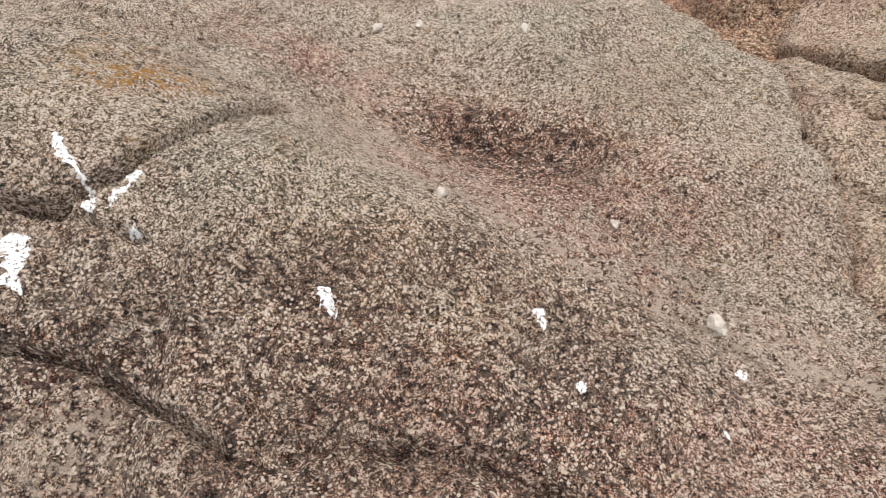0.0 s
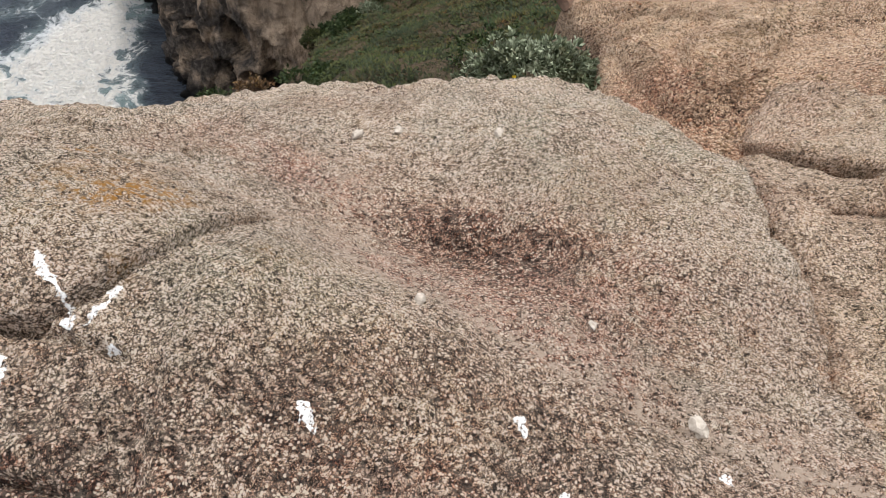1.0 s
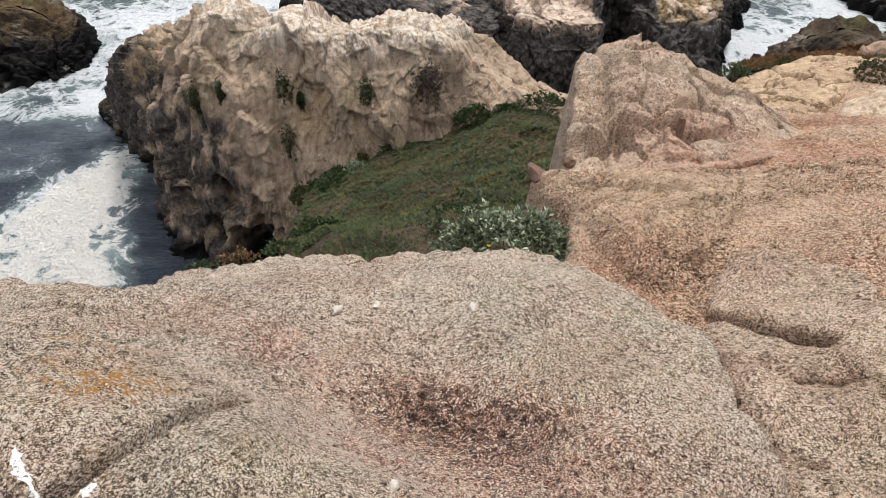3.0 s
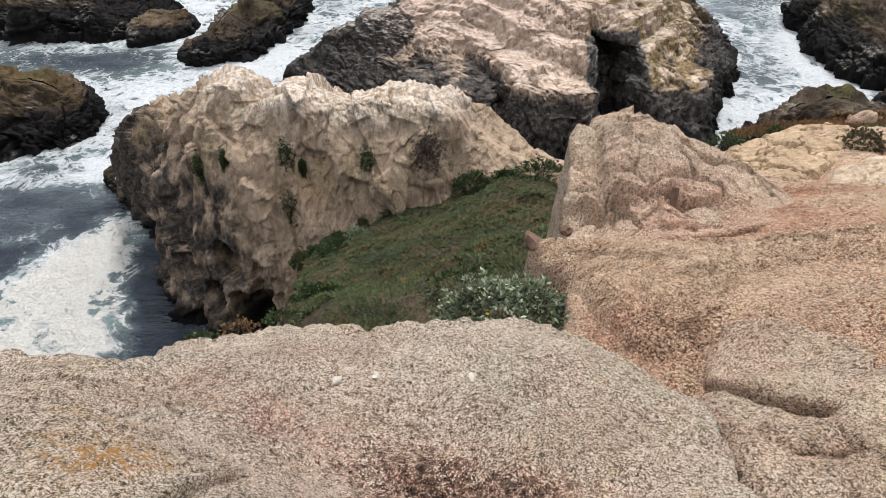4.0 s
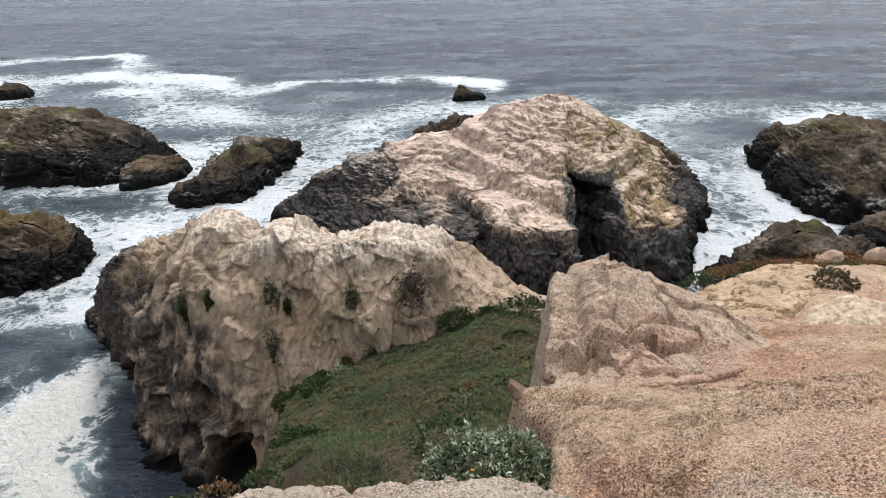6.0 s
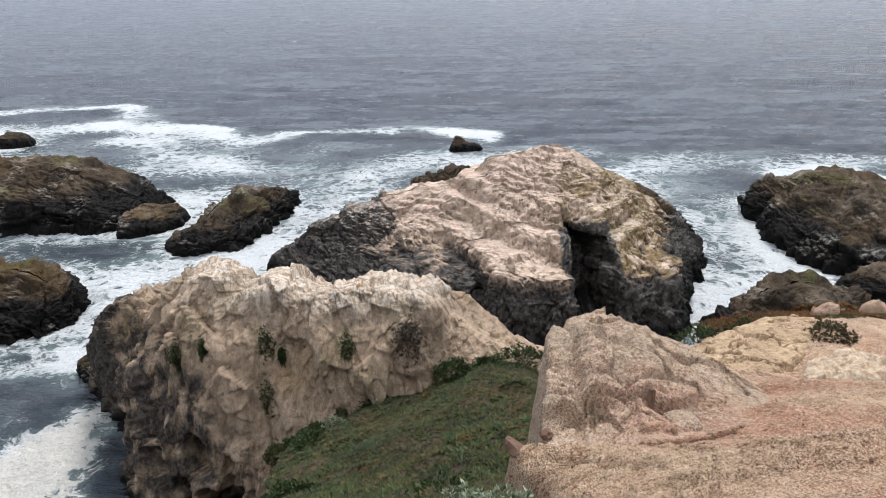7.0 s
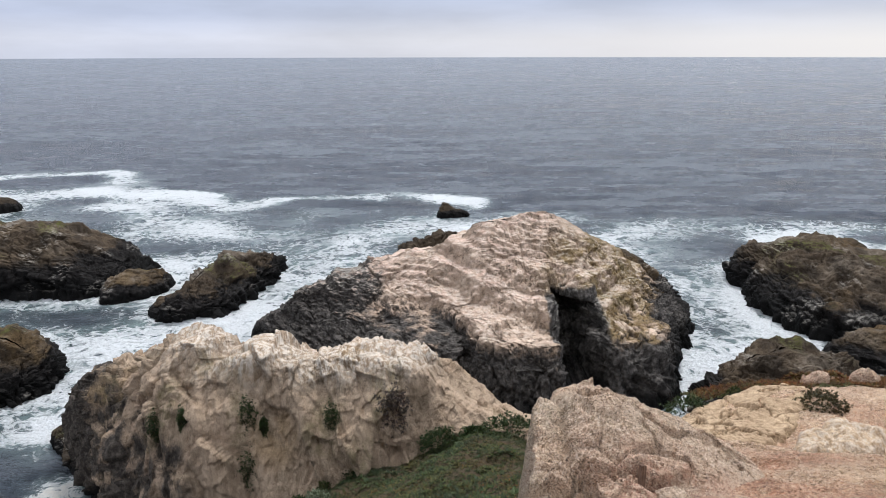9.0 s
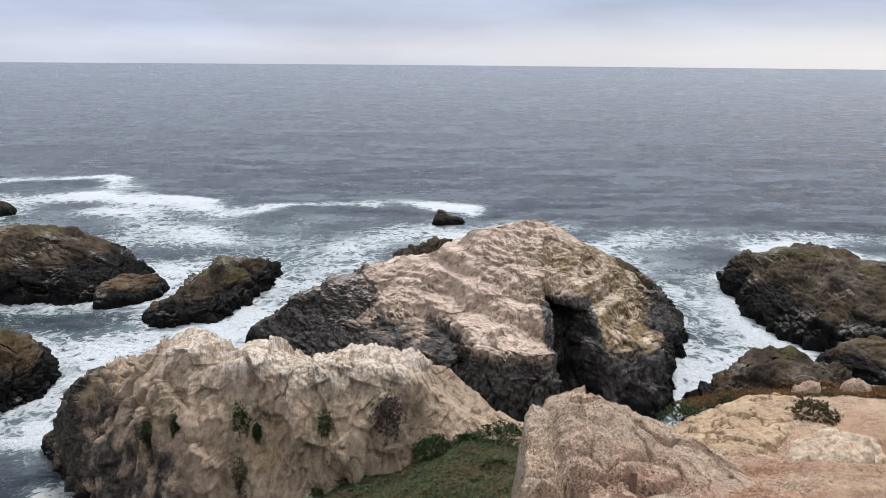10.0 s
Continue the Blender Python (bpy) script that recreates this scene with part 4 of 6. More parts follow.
# ---- sea rocks ----
def dome(name, outline, spine, front, back, material, tint, label, n_round=260, n_up=90, rough=1.0, carve=None, category="sea rock", group="", seed=0.0, block=0.35, bench=0.0):
    """A rock over a closed outline at sea level that rises to a spine line; front and back: rise against the way inwards."""
    base = spline([(x, y, 0) for x, y in outline], n_round, True)
    line = spline(spine, 600)
    d = np.linalg.norm(base[:, None, :2] - line[None, :, :2], axis=2)
    near = d.argmin(1).astype(float)
    for _ in range(60):
        near = 0.25 * np.roll(near, 1) + 0.5 * near + 0.25 * np.roll(near, -1)
    top = np.stack([np.interp(near, np.arange(600), line[:, k]) for k in range(3)], 1)
    s = np.linspace(0, 1, n_up) ** 0.9
    side = smooth(-2.0, 2.0, base[:, 1] - top[:, 1])
    pf, pb = np.interp(s, *np.array(front).T), np.interp(s, *np.array(back).T)
    rise = pf[:, None] * (1 - side) + pb[:, None] * side
    g = np.empty((n_up, n_round, 3))
    g[..., :2] = base[None, :, :2] + (top[None, :, :2] - base[None, :, :2]) * s[:, None, None]
    g[..., 2] = rise * top[None, :, 2]
    if carve:
        g = carve(g)
    n = normals_of(g, True)
    if n[..., 2].mean() < 0:
        n = -n
    p = g.reshape(-1, 3)
    fade = np.repeat(smooth(1.0, 0.86, s), n_round)
    warp = 0.35 * np.c_[pn(p * 0.3), pn(p * 0.3 + 9), 0 * p[:, 0]]
    leant = np.c_[0.8 * p[:, 0] + 0.2 * p[:, 2], 0.75 * p[:, 1], 1.4 * p[:, 2] + 0.12 * p[:, 0]]
    wall = smooth(0.82, 0.5, n[..., 2].ravel())
    joint, who, tilt = cells(leant * (block, block, block * 0.8) + warp, seed)
    joint2, who2, tilt2 = cells(leant * 2.4 * block + 0.8 * warp, seed + 4.0)
    # upright joints on steep faces, low bedded lumps on the gentle ones
    col, whoc, tiltc = cells(np.c_[p[:, 0] + 0.2 * p[:, 2], p[:, 1], 0.28 * p[:, 2]] * 2.1 * block + 1.3 * warp, seed + 7.0)
    top_form = 0.3 * (who - 0.5) + 0.5 * tilt - 0.14 * np.exp(-(joint / 0.045) ** 2) + 0.06 * (who2 - 0.5) + 0.17 * tilt2 - 0.05 * np.exp(-(joint2 / 0.05) ** 2)
    wall_form = 0.4 * (who - 0.5) + 0.55 * tilt - 0.3 * np.exp(-(joint / 0.05) ** 2) + 0.3 * (whoc - 0.5) + 0.4 * tiltc - 0.26 * np.exp(-(col / 0.07) ** 2) + 0.1 * tilt2
    _, who3, tilt3 = cells(leant * (5.0, 5.0, 8.0) * np.array(block) + 1.5 * warp, seed + 9.0)
    beds = ridged(np.c_[0.35 * p[:, 0], 0.5 * p[:, 1], 1.9 * p[:, 2] + 0.15 * p[:, 0]], 3, 0.55, seed)
    bumps = rough * (1.0 * fbm(p * (0.2, 0.2, 0.12), 3, 0.55, seed) + top_form * (1 - wall) + wall_form * wall
                     + 0.1 * (who3 - 0.5) + 0.2 * tilt3 + 0.09 * beds + 0.1 * ridged(p * (1.3, 1.3, 1.9), 4, 0.6, seed) + 0.05 * fbm(p * 3.4, 2, 0.6, seed))
    if bench:   # finer, flaggy stone on the upper part
        _, whof, tiltf = cells(np.c_[0.8 * p[:, 0], 0.9 * p[:, 1], 2.4 * p[:, 2] + 0.2 * p[:, 0]] * 1.5 + warp, seed + 12.0)
        bumps = bumps * (1 - 0.45 * smooth(4.0, 6.5, p[:, 2])) + 0.06 * (whof - 0.5) + 0.1 * tiltf + 0.07 * ridged(p * (1.1, 1.1, 2.6), 4, 0.62, 8.0)
    p = p + n.reshape(-1, 3) * (bumps * (0.35 + 0.65 * fade))[:, None]
    if bench:   # ledges: short risers between gently sloping treads
        for size, amount in ((bench, 0.8), (0.31 * bench, 0.5)):
            h = (p[:, 2] + 0.07 * p[:, 0] + 1.1 * fbm(p * (0.11, 0.11, 0.06), 3)) / size
            f = h - np.floor(h)
            p[:, 2] += amount * size * (smooth(0.25, 0.8, f) - f) * smooth(2.5, 4.5, p[:, 2]) * smooth(-0.35, 0.2, pn(p * 0.16 + size))
    n = normals_of(p.reshape(n_up, n_round, 3), True)
    n = n * (1 if n[..., 2].mean() > 0 else -1)
    me = grid_mesh(name, p, sheet_quads(n_up, n_round, True), tint(p, n.reshape(-1, 3)))
    return solid(name, me, material, label, category, group=group)


def reef_tint(top):
    def tint(p, n):
        wob = 0.5 * pn(p * 0.4) + 0.35 * pn(p * 1.1)
        crown = smooth(0.45 * top, 0.8 * top, p[:, 2] + wob)
        return {"dark": 0.3 + 0.7 * smooth(0.75 * top, 0.4 * top, p[:, 2] + wob), "weed": smooth(0.45 * top, 0.25 * top, p[:, 2] + 0.9 * wob),
                "green": 0.9 * smooth(0.6, 0.85, n[:, 2]) * crown * smooth(0.25, 0.45, pn(p * 0.16 + 1)), "pink": 0.6 * smooth(0.1, 0.4, pn(p * 0.2 + 11)) * crown,
                "ochre": 0.6 * smooth(0.0, 0.4, pn(p * 0.13 + 4)), "guano": 0.25 * smooth(0.5, 0.9, n[:, 2]) * smooth(0.1, 0.4, pn(p * 0.3 + 6))}
    return tint


def stack_tint(p, n):
    wob = 1.1 * pn(p * 0.25) + 0.5 * pn(p * 0.9)
    x, y, z = p.T
    low = smooth(5.5, 3.4, z + 0.9 * wob)
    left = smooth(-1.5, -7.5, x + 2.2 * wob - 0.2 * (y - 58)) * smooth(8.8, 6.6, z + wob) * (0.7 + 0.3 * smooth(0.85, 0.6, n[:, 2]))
    # box over the cave recess: its shade is put into the colour
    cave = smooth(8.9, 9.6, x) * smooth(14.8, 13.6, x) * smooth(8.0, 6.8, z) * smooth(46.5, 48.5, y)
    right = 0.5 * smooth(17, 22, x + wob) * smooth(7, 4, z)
    # steep low faces get a darker colour than gentle ones
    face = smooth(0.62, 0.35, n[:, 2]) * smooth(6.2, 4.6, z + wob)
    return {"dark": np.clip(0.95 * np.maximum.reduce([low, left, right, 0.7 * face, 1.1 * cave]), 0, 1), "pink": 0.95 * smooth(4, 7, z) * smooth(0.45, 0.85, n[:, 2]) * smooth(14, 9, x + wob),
            "weed": np.clip(smooth(1.7, 0.7, z + 0.5 * wob) + 0.75 * smooth(16.5, 19, x + wob) * smooth(3.4, 2.0, z + wob), 0, 1),
            "ochre": 1.3 * smooth(7.5, 12.5, x + wob) * smooth(12.0, 9.0, z + 0.5 * wob), "green": 0.55 * cave * smooth(11, 13, x) + 0.4 * smooth(12, 17, x) * smooth(0.15, 0.5, pn(p * 0.3)),
            "guano": np.clip(0.05 + 0.25 * smooth(0.55, 0.85, n[:, 2]) * smooth(2, 6, z) - 0.5 * low, 0, 1)}


def stack_carve(g):
    x, y, z = g[..., 0], g[..., 1], g[..., 2]
    cleft = smooth(9.5, 9.9, x) * smooth(14.4, 12.6, x) * smooth(7.4, 6.2, z + 0.35 * (x - 11)) * smooth(57, 52, y) * smooth(-0.1, 0.5, z)
    g[..., 1] = y + 9.0 * cleft
    cleft = smooth(1.6, 2.4, x) * smooth(4.4, 3.2, x) * smooth(6.0, 4.4, z) * smooth(54, 50, y)
    g[..., 1] += 1.6 * cleft
    return g


STACK = [(-16.4, 61), (-12.7, 56.6), (-8, 52.5), (-3.1, 49.2), (2.8, 47.0), (5.6, 45.1), (9, 44.2), (11.5, 45.2), (14.5, 46.0), (17.7, 47.0), (19.8, 49.8), (21.2, 54), (22.4, 57.4), (24.2, 59.5),
         (26.2, 65.8), (25, 72), (18, 77), (8, 79), (-2, 76), (-9, 72), (-15, 66)]
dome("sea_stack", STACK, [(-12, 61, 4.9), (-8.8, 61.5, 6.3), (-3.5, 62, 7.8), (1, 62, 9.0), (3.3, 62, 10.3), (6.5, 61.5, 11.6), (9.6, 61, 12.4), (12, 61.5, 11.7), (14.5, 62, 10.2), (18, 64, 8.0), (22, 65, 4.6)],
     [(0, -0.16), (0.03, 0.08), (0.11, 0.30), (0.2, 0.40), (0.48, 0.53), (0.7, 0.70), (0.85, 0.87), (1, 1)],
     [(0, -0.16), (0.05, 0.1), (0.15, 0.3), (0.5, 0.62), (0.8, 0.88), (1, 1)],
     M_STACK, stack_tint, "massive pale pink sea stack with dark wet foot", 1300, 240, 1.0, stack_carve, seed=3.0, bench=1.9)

STEEP = [(0, -0.3), (0.05, 0.12), (0.16, 0.42), (0.4, 0.68), (0.7, 0.86), (1, 1)]
REEFS = [
    ([(-52, 72.5), (-44, 72), (-38, 72.5), (-36.2, 76), (-35.5, 82), (-40, 88), (-50, 92), (-60, 92), (-62, 80)], [(-57, 82, 6.4), (-50, 80, 6.2), (-46, 79, 6.0), (-41, 79, 4.3), (-37.5, 79, 2.0)], 6.0, "long dark reef rock with green-brown top"),
    ([(-37, 70.2), (-33.5, 70.6), (-31.3, 73), (-31, 77), (-34, 79), (-37, 77)], [(-35, 74.5, 2.7), (-33, 75, 2.3)], 2.5, "small dark reef rock beside a larger one"),
    ([(-27.6, 64.8), (-22.5, 66.8), (-20, 72), (-18.6, 80), (-19.4, 84.5), (-23, 84), (-26, 78), (-28.5, 70)], [(-26.2, 70, 2.5), (-24.6, 75, 3.6), (-21.5, 78, 3.4), (-20.2, 81, 2.4)], 3.6, "wedge-shaped dark brown reef rock in white water"),
    ([(-30.3, 66.8), (-27.8, 66.2), (-27, 69), (-28, 72), (-30, 70.5)], [(-29.2, 68.5, 1.3), (-28.6, 69.5, 1.2)], 1.3, "low black reef rock awash"),
    ([(-40, 46), (-33.6, 47.2), (-31.9, 49.5), (-31.4, 52), (-33, 55.5), (-38, 57), (-42, 54)], [(-38, 51.5, 4.4), (-35.7, 52, 3.7), (-33.7, 52, 2.8)], 4.0, "dark grey craggy reef rock"),
    ([(-79, 115), (-74.5, 115.3), (-73, 118), (-75, 121), (-79, 120)], [(-77, 118, 2.4), (-75, 118, 2.0)], 2.2, "small black rock far out in foam"),
    ([(0.8, 111), (3, 110.7), (5.6, 111.4), (5, 113.5), (2, 114)], [(1.9, 112, 2.2), (3.0, 112.2, 1.4), (4.6, 112.2, 1.0)], 2.0, "small black wave-washed rock"),
    ([(-3.5, 77), (1, 76), (5, 78), (5, 84), (0, 86), (-4, 83)], [(-1, 80, 4.9), (2, 81, 5)], 5.0, "dark rock shoulder behind the stack"),
    ([(17, 62), (22, 60), (24.4, 61.5), (26.0, 66), (26.2, 71.5), (24, 76), (19, 77)], [(19.8, 70, 5.6), (22.5, 70, 4.9), (25, 70, 2.6)], 5.0, "dark brown rock leaning on the stack"),
    ([(35.6, 73), (34.4, 67.3), (35.2, 61.4), (37.5, 57.5), (43, 55), (56, 55), (62, 68), (56, 82), (45, 84), (37.6, 81.5), (36, 77)], [(39, 77, 4.4), (42, 74, 5.6), (46, 70, 5.6), (52, 67, 5.6)], 5.4, "broad dark reef rock with yellow-green top"),
    ([(34.6, 54.9), (37, 52.5), (41, 51), (44, 53), (43, 57), (38, 57.5)], [(38, 55, 2.9), (41, 54.5, 3.1)], 3.0, "rounded brown reef rock"),
    ([(19.5, 44.5), (21.5, 43.5), (27, 42), (33, 43), (35, 47), (33, 51.5), (28, 52.5), (23, 50.5)], [(22, 47, 2.0), (24.5, 47.5, 3.7), (28, 48.5, 4.0), (31, 48, 3.2)], 4.0, "brown layered reef rock below the terrace"),
    ([(-26.9, 42.6), (-25.4, 41.2), (-24.2, 39.2), (-23, 40), (-23.5, 43), (-25.6, 44)], [(-25, 42, 1.5), (-24.2, 41.5, 1.8)], 1.5, "low black rock at the cliff's foot"),
]
for k, (outline, spine, top, label) in enumerate(REEFS):
    big = top > 3.3
    dome("reef_rock", outline, spine, STEEP, STEEP, M_REEF, reef_tint(top), label, 360 if big else 160, 140 if big else 60, 1.15 if big else 0.5, group="reef rocks", seed=11.0 + 3.7 * k, block=0.42 if big else 0.8)


# ---- cliff ----
def cliff():
    crest = [(-26, 44, 1.2), (-23.6, 42, 4.4), (-20.9, 38.8, 7.2), (-16.5, 34.5, 9.8), (-13.5, 32.1, 12.1), (-11.4, 31, 12.8), (-10.3, 30.5, 12), (-8.2, 30.1, 12.6),
             (-5.6, 29.8, 12.3), (-4.2, 29.9, 12.8), (-1.8, 29.7, 12.4), (-0.5, 29.9, 12), (0.9, 30.2, 10.5), (2.8, 29.4, 9.4), (5, 28, 9.3), (7, 27, 9.4)]
    foot = [(-25.5, 43.5, -1.5), (-24.6, 41.5, -1.5), (-22.8, 38.5, -1.5), (-21.3, 36, -1.5), (-19.6, 33.2, -1.5), (-18.2, 30.5, -1.5), (-16.2, 28, -1.5), (-14, 26.5, -1.5), (-11, 25.6, -1.5),
            (-9, 25.2, -1), (-6, 25, 0), (-3.5, 25.2, 1.5), (-1, 25.5, 3), (1.5, 25.5, 5), (4, 25.5, 7), (6, 25.5, 8)]
    c, f = np.array(crest), np.array(foot)

    def between(h, v):
        return np.c_[f[:, :2] + h * (c[:, :2] - f[:, :2]), f[:, 2] + v * (c[:, 2] - f[:, 2])]

    rails = [f, between(0.12, 0.2), between(0.25, 0.42), between(0.4, 0.64), between(0.56, 0.82), between(0.8, 0.955), c, c + (0.6, 1.6, -0.4), c + (1.8, 4, -3.5), c + (2.8, 6.5, -9), c + (3, 8, -13)]
    nu, nv = 760, 340
    long = np.array([spline(r, nu) for r in rails])
    g = np.array([spline(long[:, i], nv) for i in range(nu)]).transpose(1, 0, 2)
    n = normals_of(g)
    if n[nv // 4, nu // 2, 1] > 0:
        n = -n
    p, nn = g.reshape(-1, 3), n.reshape(-1, 3)
    warp = 0.3 * np.c_[pn(p * 0.4), pn(p * 0.4 + 9), pn(p * 0.4 + 5)]
    _, who, tilt = cells(np.c_[p[:, 0] + 0.25 * p[:, 2], p[:, 1], 0.3 * p[:, 2]] * 0.42 + warp, 2.0)
    joint2, who2, tilt2 = cells(p * (0.85, 0.85, 0.42) + 1.2 * warp, 6.0)
    _, who3, tilt3 = cells(p * (2.1, 2.1, 1.2) + 2 * warp, 9.0)
    flute = fbm(p * (0.3, 0.3, 0.06), 2, 0.5, 5.0)
    leftish = smooth(-11.5, -17, p[:, 0] + 1.5 * pn(p * 0.3))
    upright = np.c_[p[:, 0] + 0.25 * p[:, 2] + 0.5 * pn(p * 0.5), 0.5 * p[:, 1], 0.1 * p[:, 2]]
    groove = np.exp(-(np.abs(pn(upright * 0.5 + 40)) / 0.05) ** 2) * smooth(-0.15, 0.2, pn(p * (0.3, 0.3, 0.2) + 12))
    ribs = ridged(upright * 0.42, 2, 0.5, 15.0)
    fine = ridged(upright * (1.5, 1.5, 3.0), 4, 0.6)
    bumps = (0.6 * flute + 0.16 * ribs + 0.2 * (who - 0.5) + (0.5 + 0.1 * leftish) * tilt - 0.22 * groove
             + (0.08 + 0.26 * leftish) * (who2 - 0.5) + (0.26 + 0.25 * leftish) * tilt2 - 0.25 * leftish * np.exp(-(joint2 / 0.03) ** 2)
             + (0.05 + 0.08 * leftish) * (who3 - 0.5) + (0.12 + 0.14 * leftish) * tilt3 + 0.09 * fine + 0.03 * fbm(p * 4, 3, 0.6))
    crest_row = np.repeat(np.abs(np.linspace(0, 1, nv) - 0.6), nu)
    bumps = bumps * (0.45 + 0.55 * smooth(0.0, 0.07, crest_row))
    for x, y, z, r, a in ((-12.4, 27.4, 4.6, 0.85, 2.2), (-11.3, 26.6, 1.8, 1.15, 3.0), (-19.8, 33, 1.0, 1.4, 1.6), (-13.6, 27.2, 2.2, 0.7, 1.6), (-15.2, 28.2, 3.2, 0.6, 1.2), (-10.4, 26.4, 3.4, 0.5, 0.8), (-1.6, 30.5, 8.6, 0.9, 0.7), (-14.4, 34.8, 9.0, 1.0, 0.8)):
        d2 = ((p[:, 0] - x) / r) ** 2 + ((p[:, 2] - z) / (1.2 * r)) ** 2 + ((p[:, 1] - y) / 3) ** 2
        bumps = bumps - a * smooth(1.5, 0.4, d2)
    p = p + nn * bumps[:, None]
    x, y, z = p.T
    wob = 0.8 * pn(p * 0.4) + 0.4 * pn(p * 1.3)
    foot_dark = smooth(2.4, 0.6, z + wob)
    # lump: darker on steep faces at the far left; grey: darker left and lower
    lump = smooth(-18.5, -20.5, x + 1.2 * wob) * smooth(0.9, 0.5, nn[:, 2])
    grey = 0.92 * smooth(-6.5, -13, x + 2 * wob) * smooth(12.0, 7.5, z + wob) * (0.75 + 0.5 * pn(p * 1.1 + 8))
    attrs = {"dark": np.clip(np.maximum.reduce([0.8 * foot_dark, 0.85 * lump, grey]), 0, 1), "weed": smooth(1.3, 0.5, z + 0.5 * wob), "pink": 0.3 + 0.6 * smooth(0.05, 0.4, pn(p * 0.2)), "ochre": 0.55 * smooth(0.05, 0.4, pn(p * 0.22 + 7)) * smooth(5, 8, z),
             "green": 0.4 * smooth(0.2, 0.5, pn(p * (0.5, 0.5, 0.3) + 3)), "guano": np.clip(smooth(11.0, 12.8, z + 0.9 * wob) * (0.1 + 0.5 * smooth(0.3, 0.8, nn[:, 2])), 0, 1)}
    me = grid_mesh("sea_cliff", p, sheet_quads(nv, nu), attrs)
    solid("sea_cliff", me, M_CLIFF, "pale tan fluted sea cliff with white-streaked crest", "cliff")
    return p[: nu * (nv * 6 // 10)]


CLIFF = cliff()


# ---- sea ----
FOAM_LINES = [  # plan line, half width, strength
    ([(-97, 150), (-75, 157), (-62, 142), (-53, 134), (-37, 119), (-23.5, 128), (-5, 130), (8.5, 119.5)], 3.4, 1.0),
    ([(-85, 128), (-66, 132), (-50, 124)], 9.0, 1.1),
    ([(-60, 118), (-40, 108), (-30, 98)], 5.0, 0.35),
    ([(-4, 108), (4, 106), (12, 108), (22, 112)], 5.0, 0.45),
    ([(20, 92), (32, 98), (45, 104), (60, 98), (75, 92)], 6.0, 0.45),
    ([(-34, 62), (-24, 58), (-16, 68), (-12, 80), (-6, 90)], 6.0, 0.4),
    ([(-40, 62), (-30, 58), (-26.5, 50), (-28, 46)], 2.5, 0.3),
    ([(-45, 44), (-33, 42), (-27, 44)], 1.5, 0.5),
    ([(28, 84), (31, 70), (31, 58), (24, 51)], 3.5, 0.4),
    ([(34.5, 76), (33.5, 66), (34.6, 58.5)], 1.2, 0.6),
    ([(-42, 36), (-34, 39), (-28, 41)], 1.2, 0.35),
    ([(-33, 33), (-29, 37), (-26, 40)], 1.5, 0.3),
    ([(48, 94), (54, 97), (60, 94)], 3.0, 1.2),
    ([(-10, 96), (2, 100), (14, 96), (26, 88)], 4.0, 0.35),
]


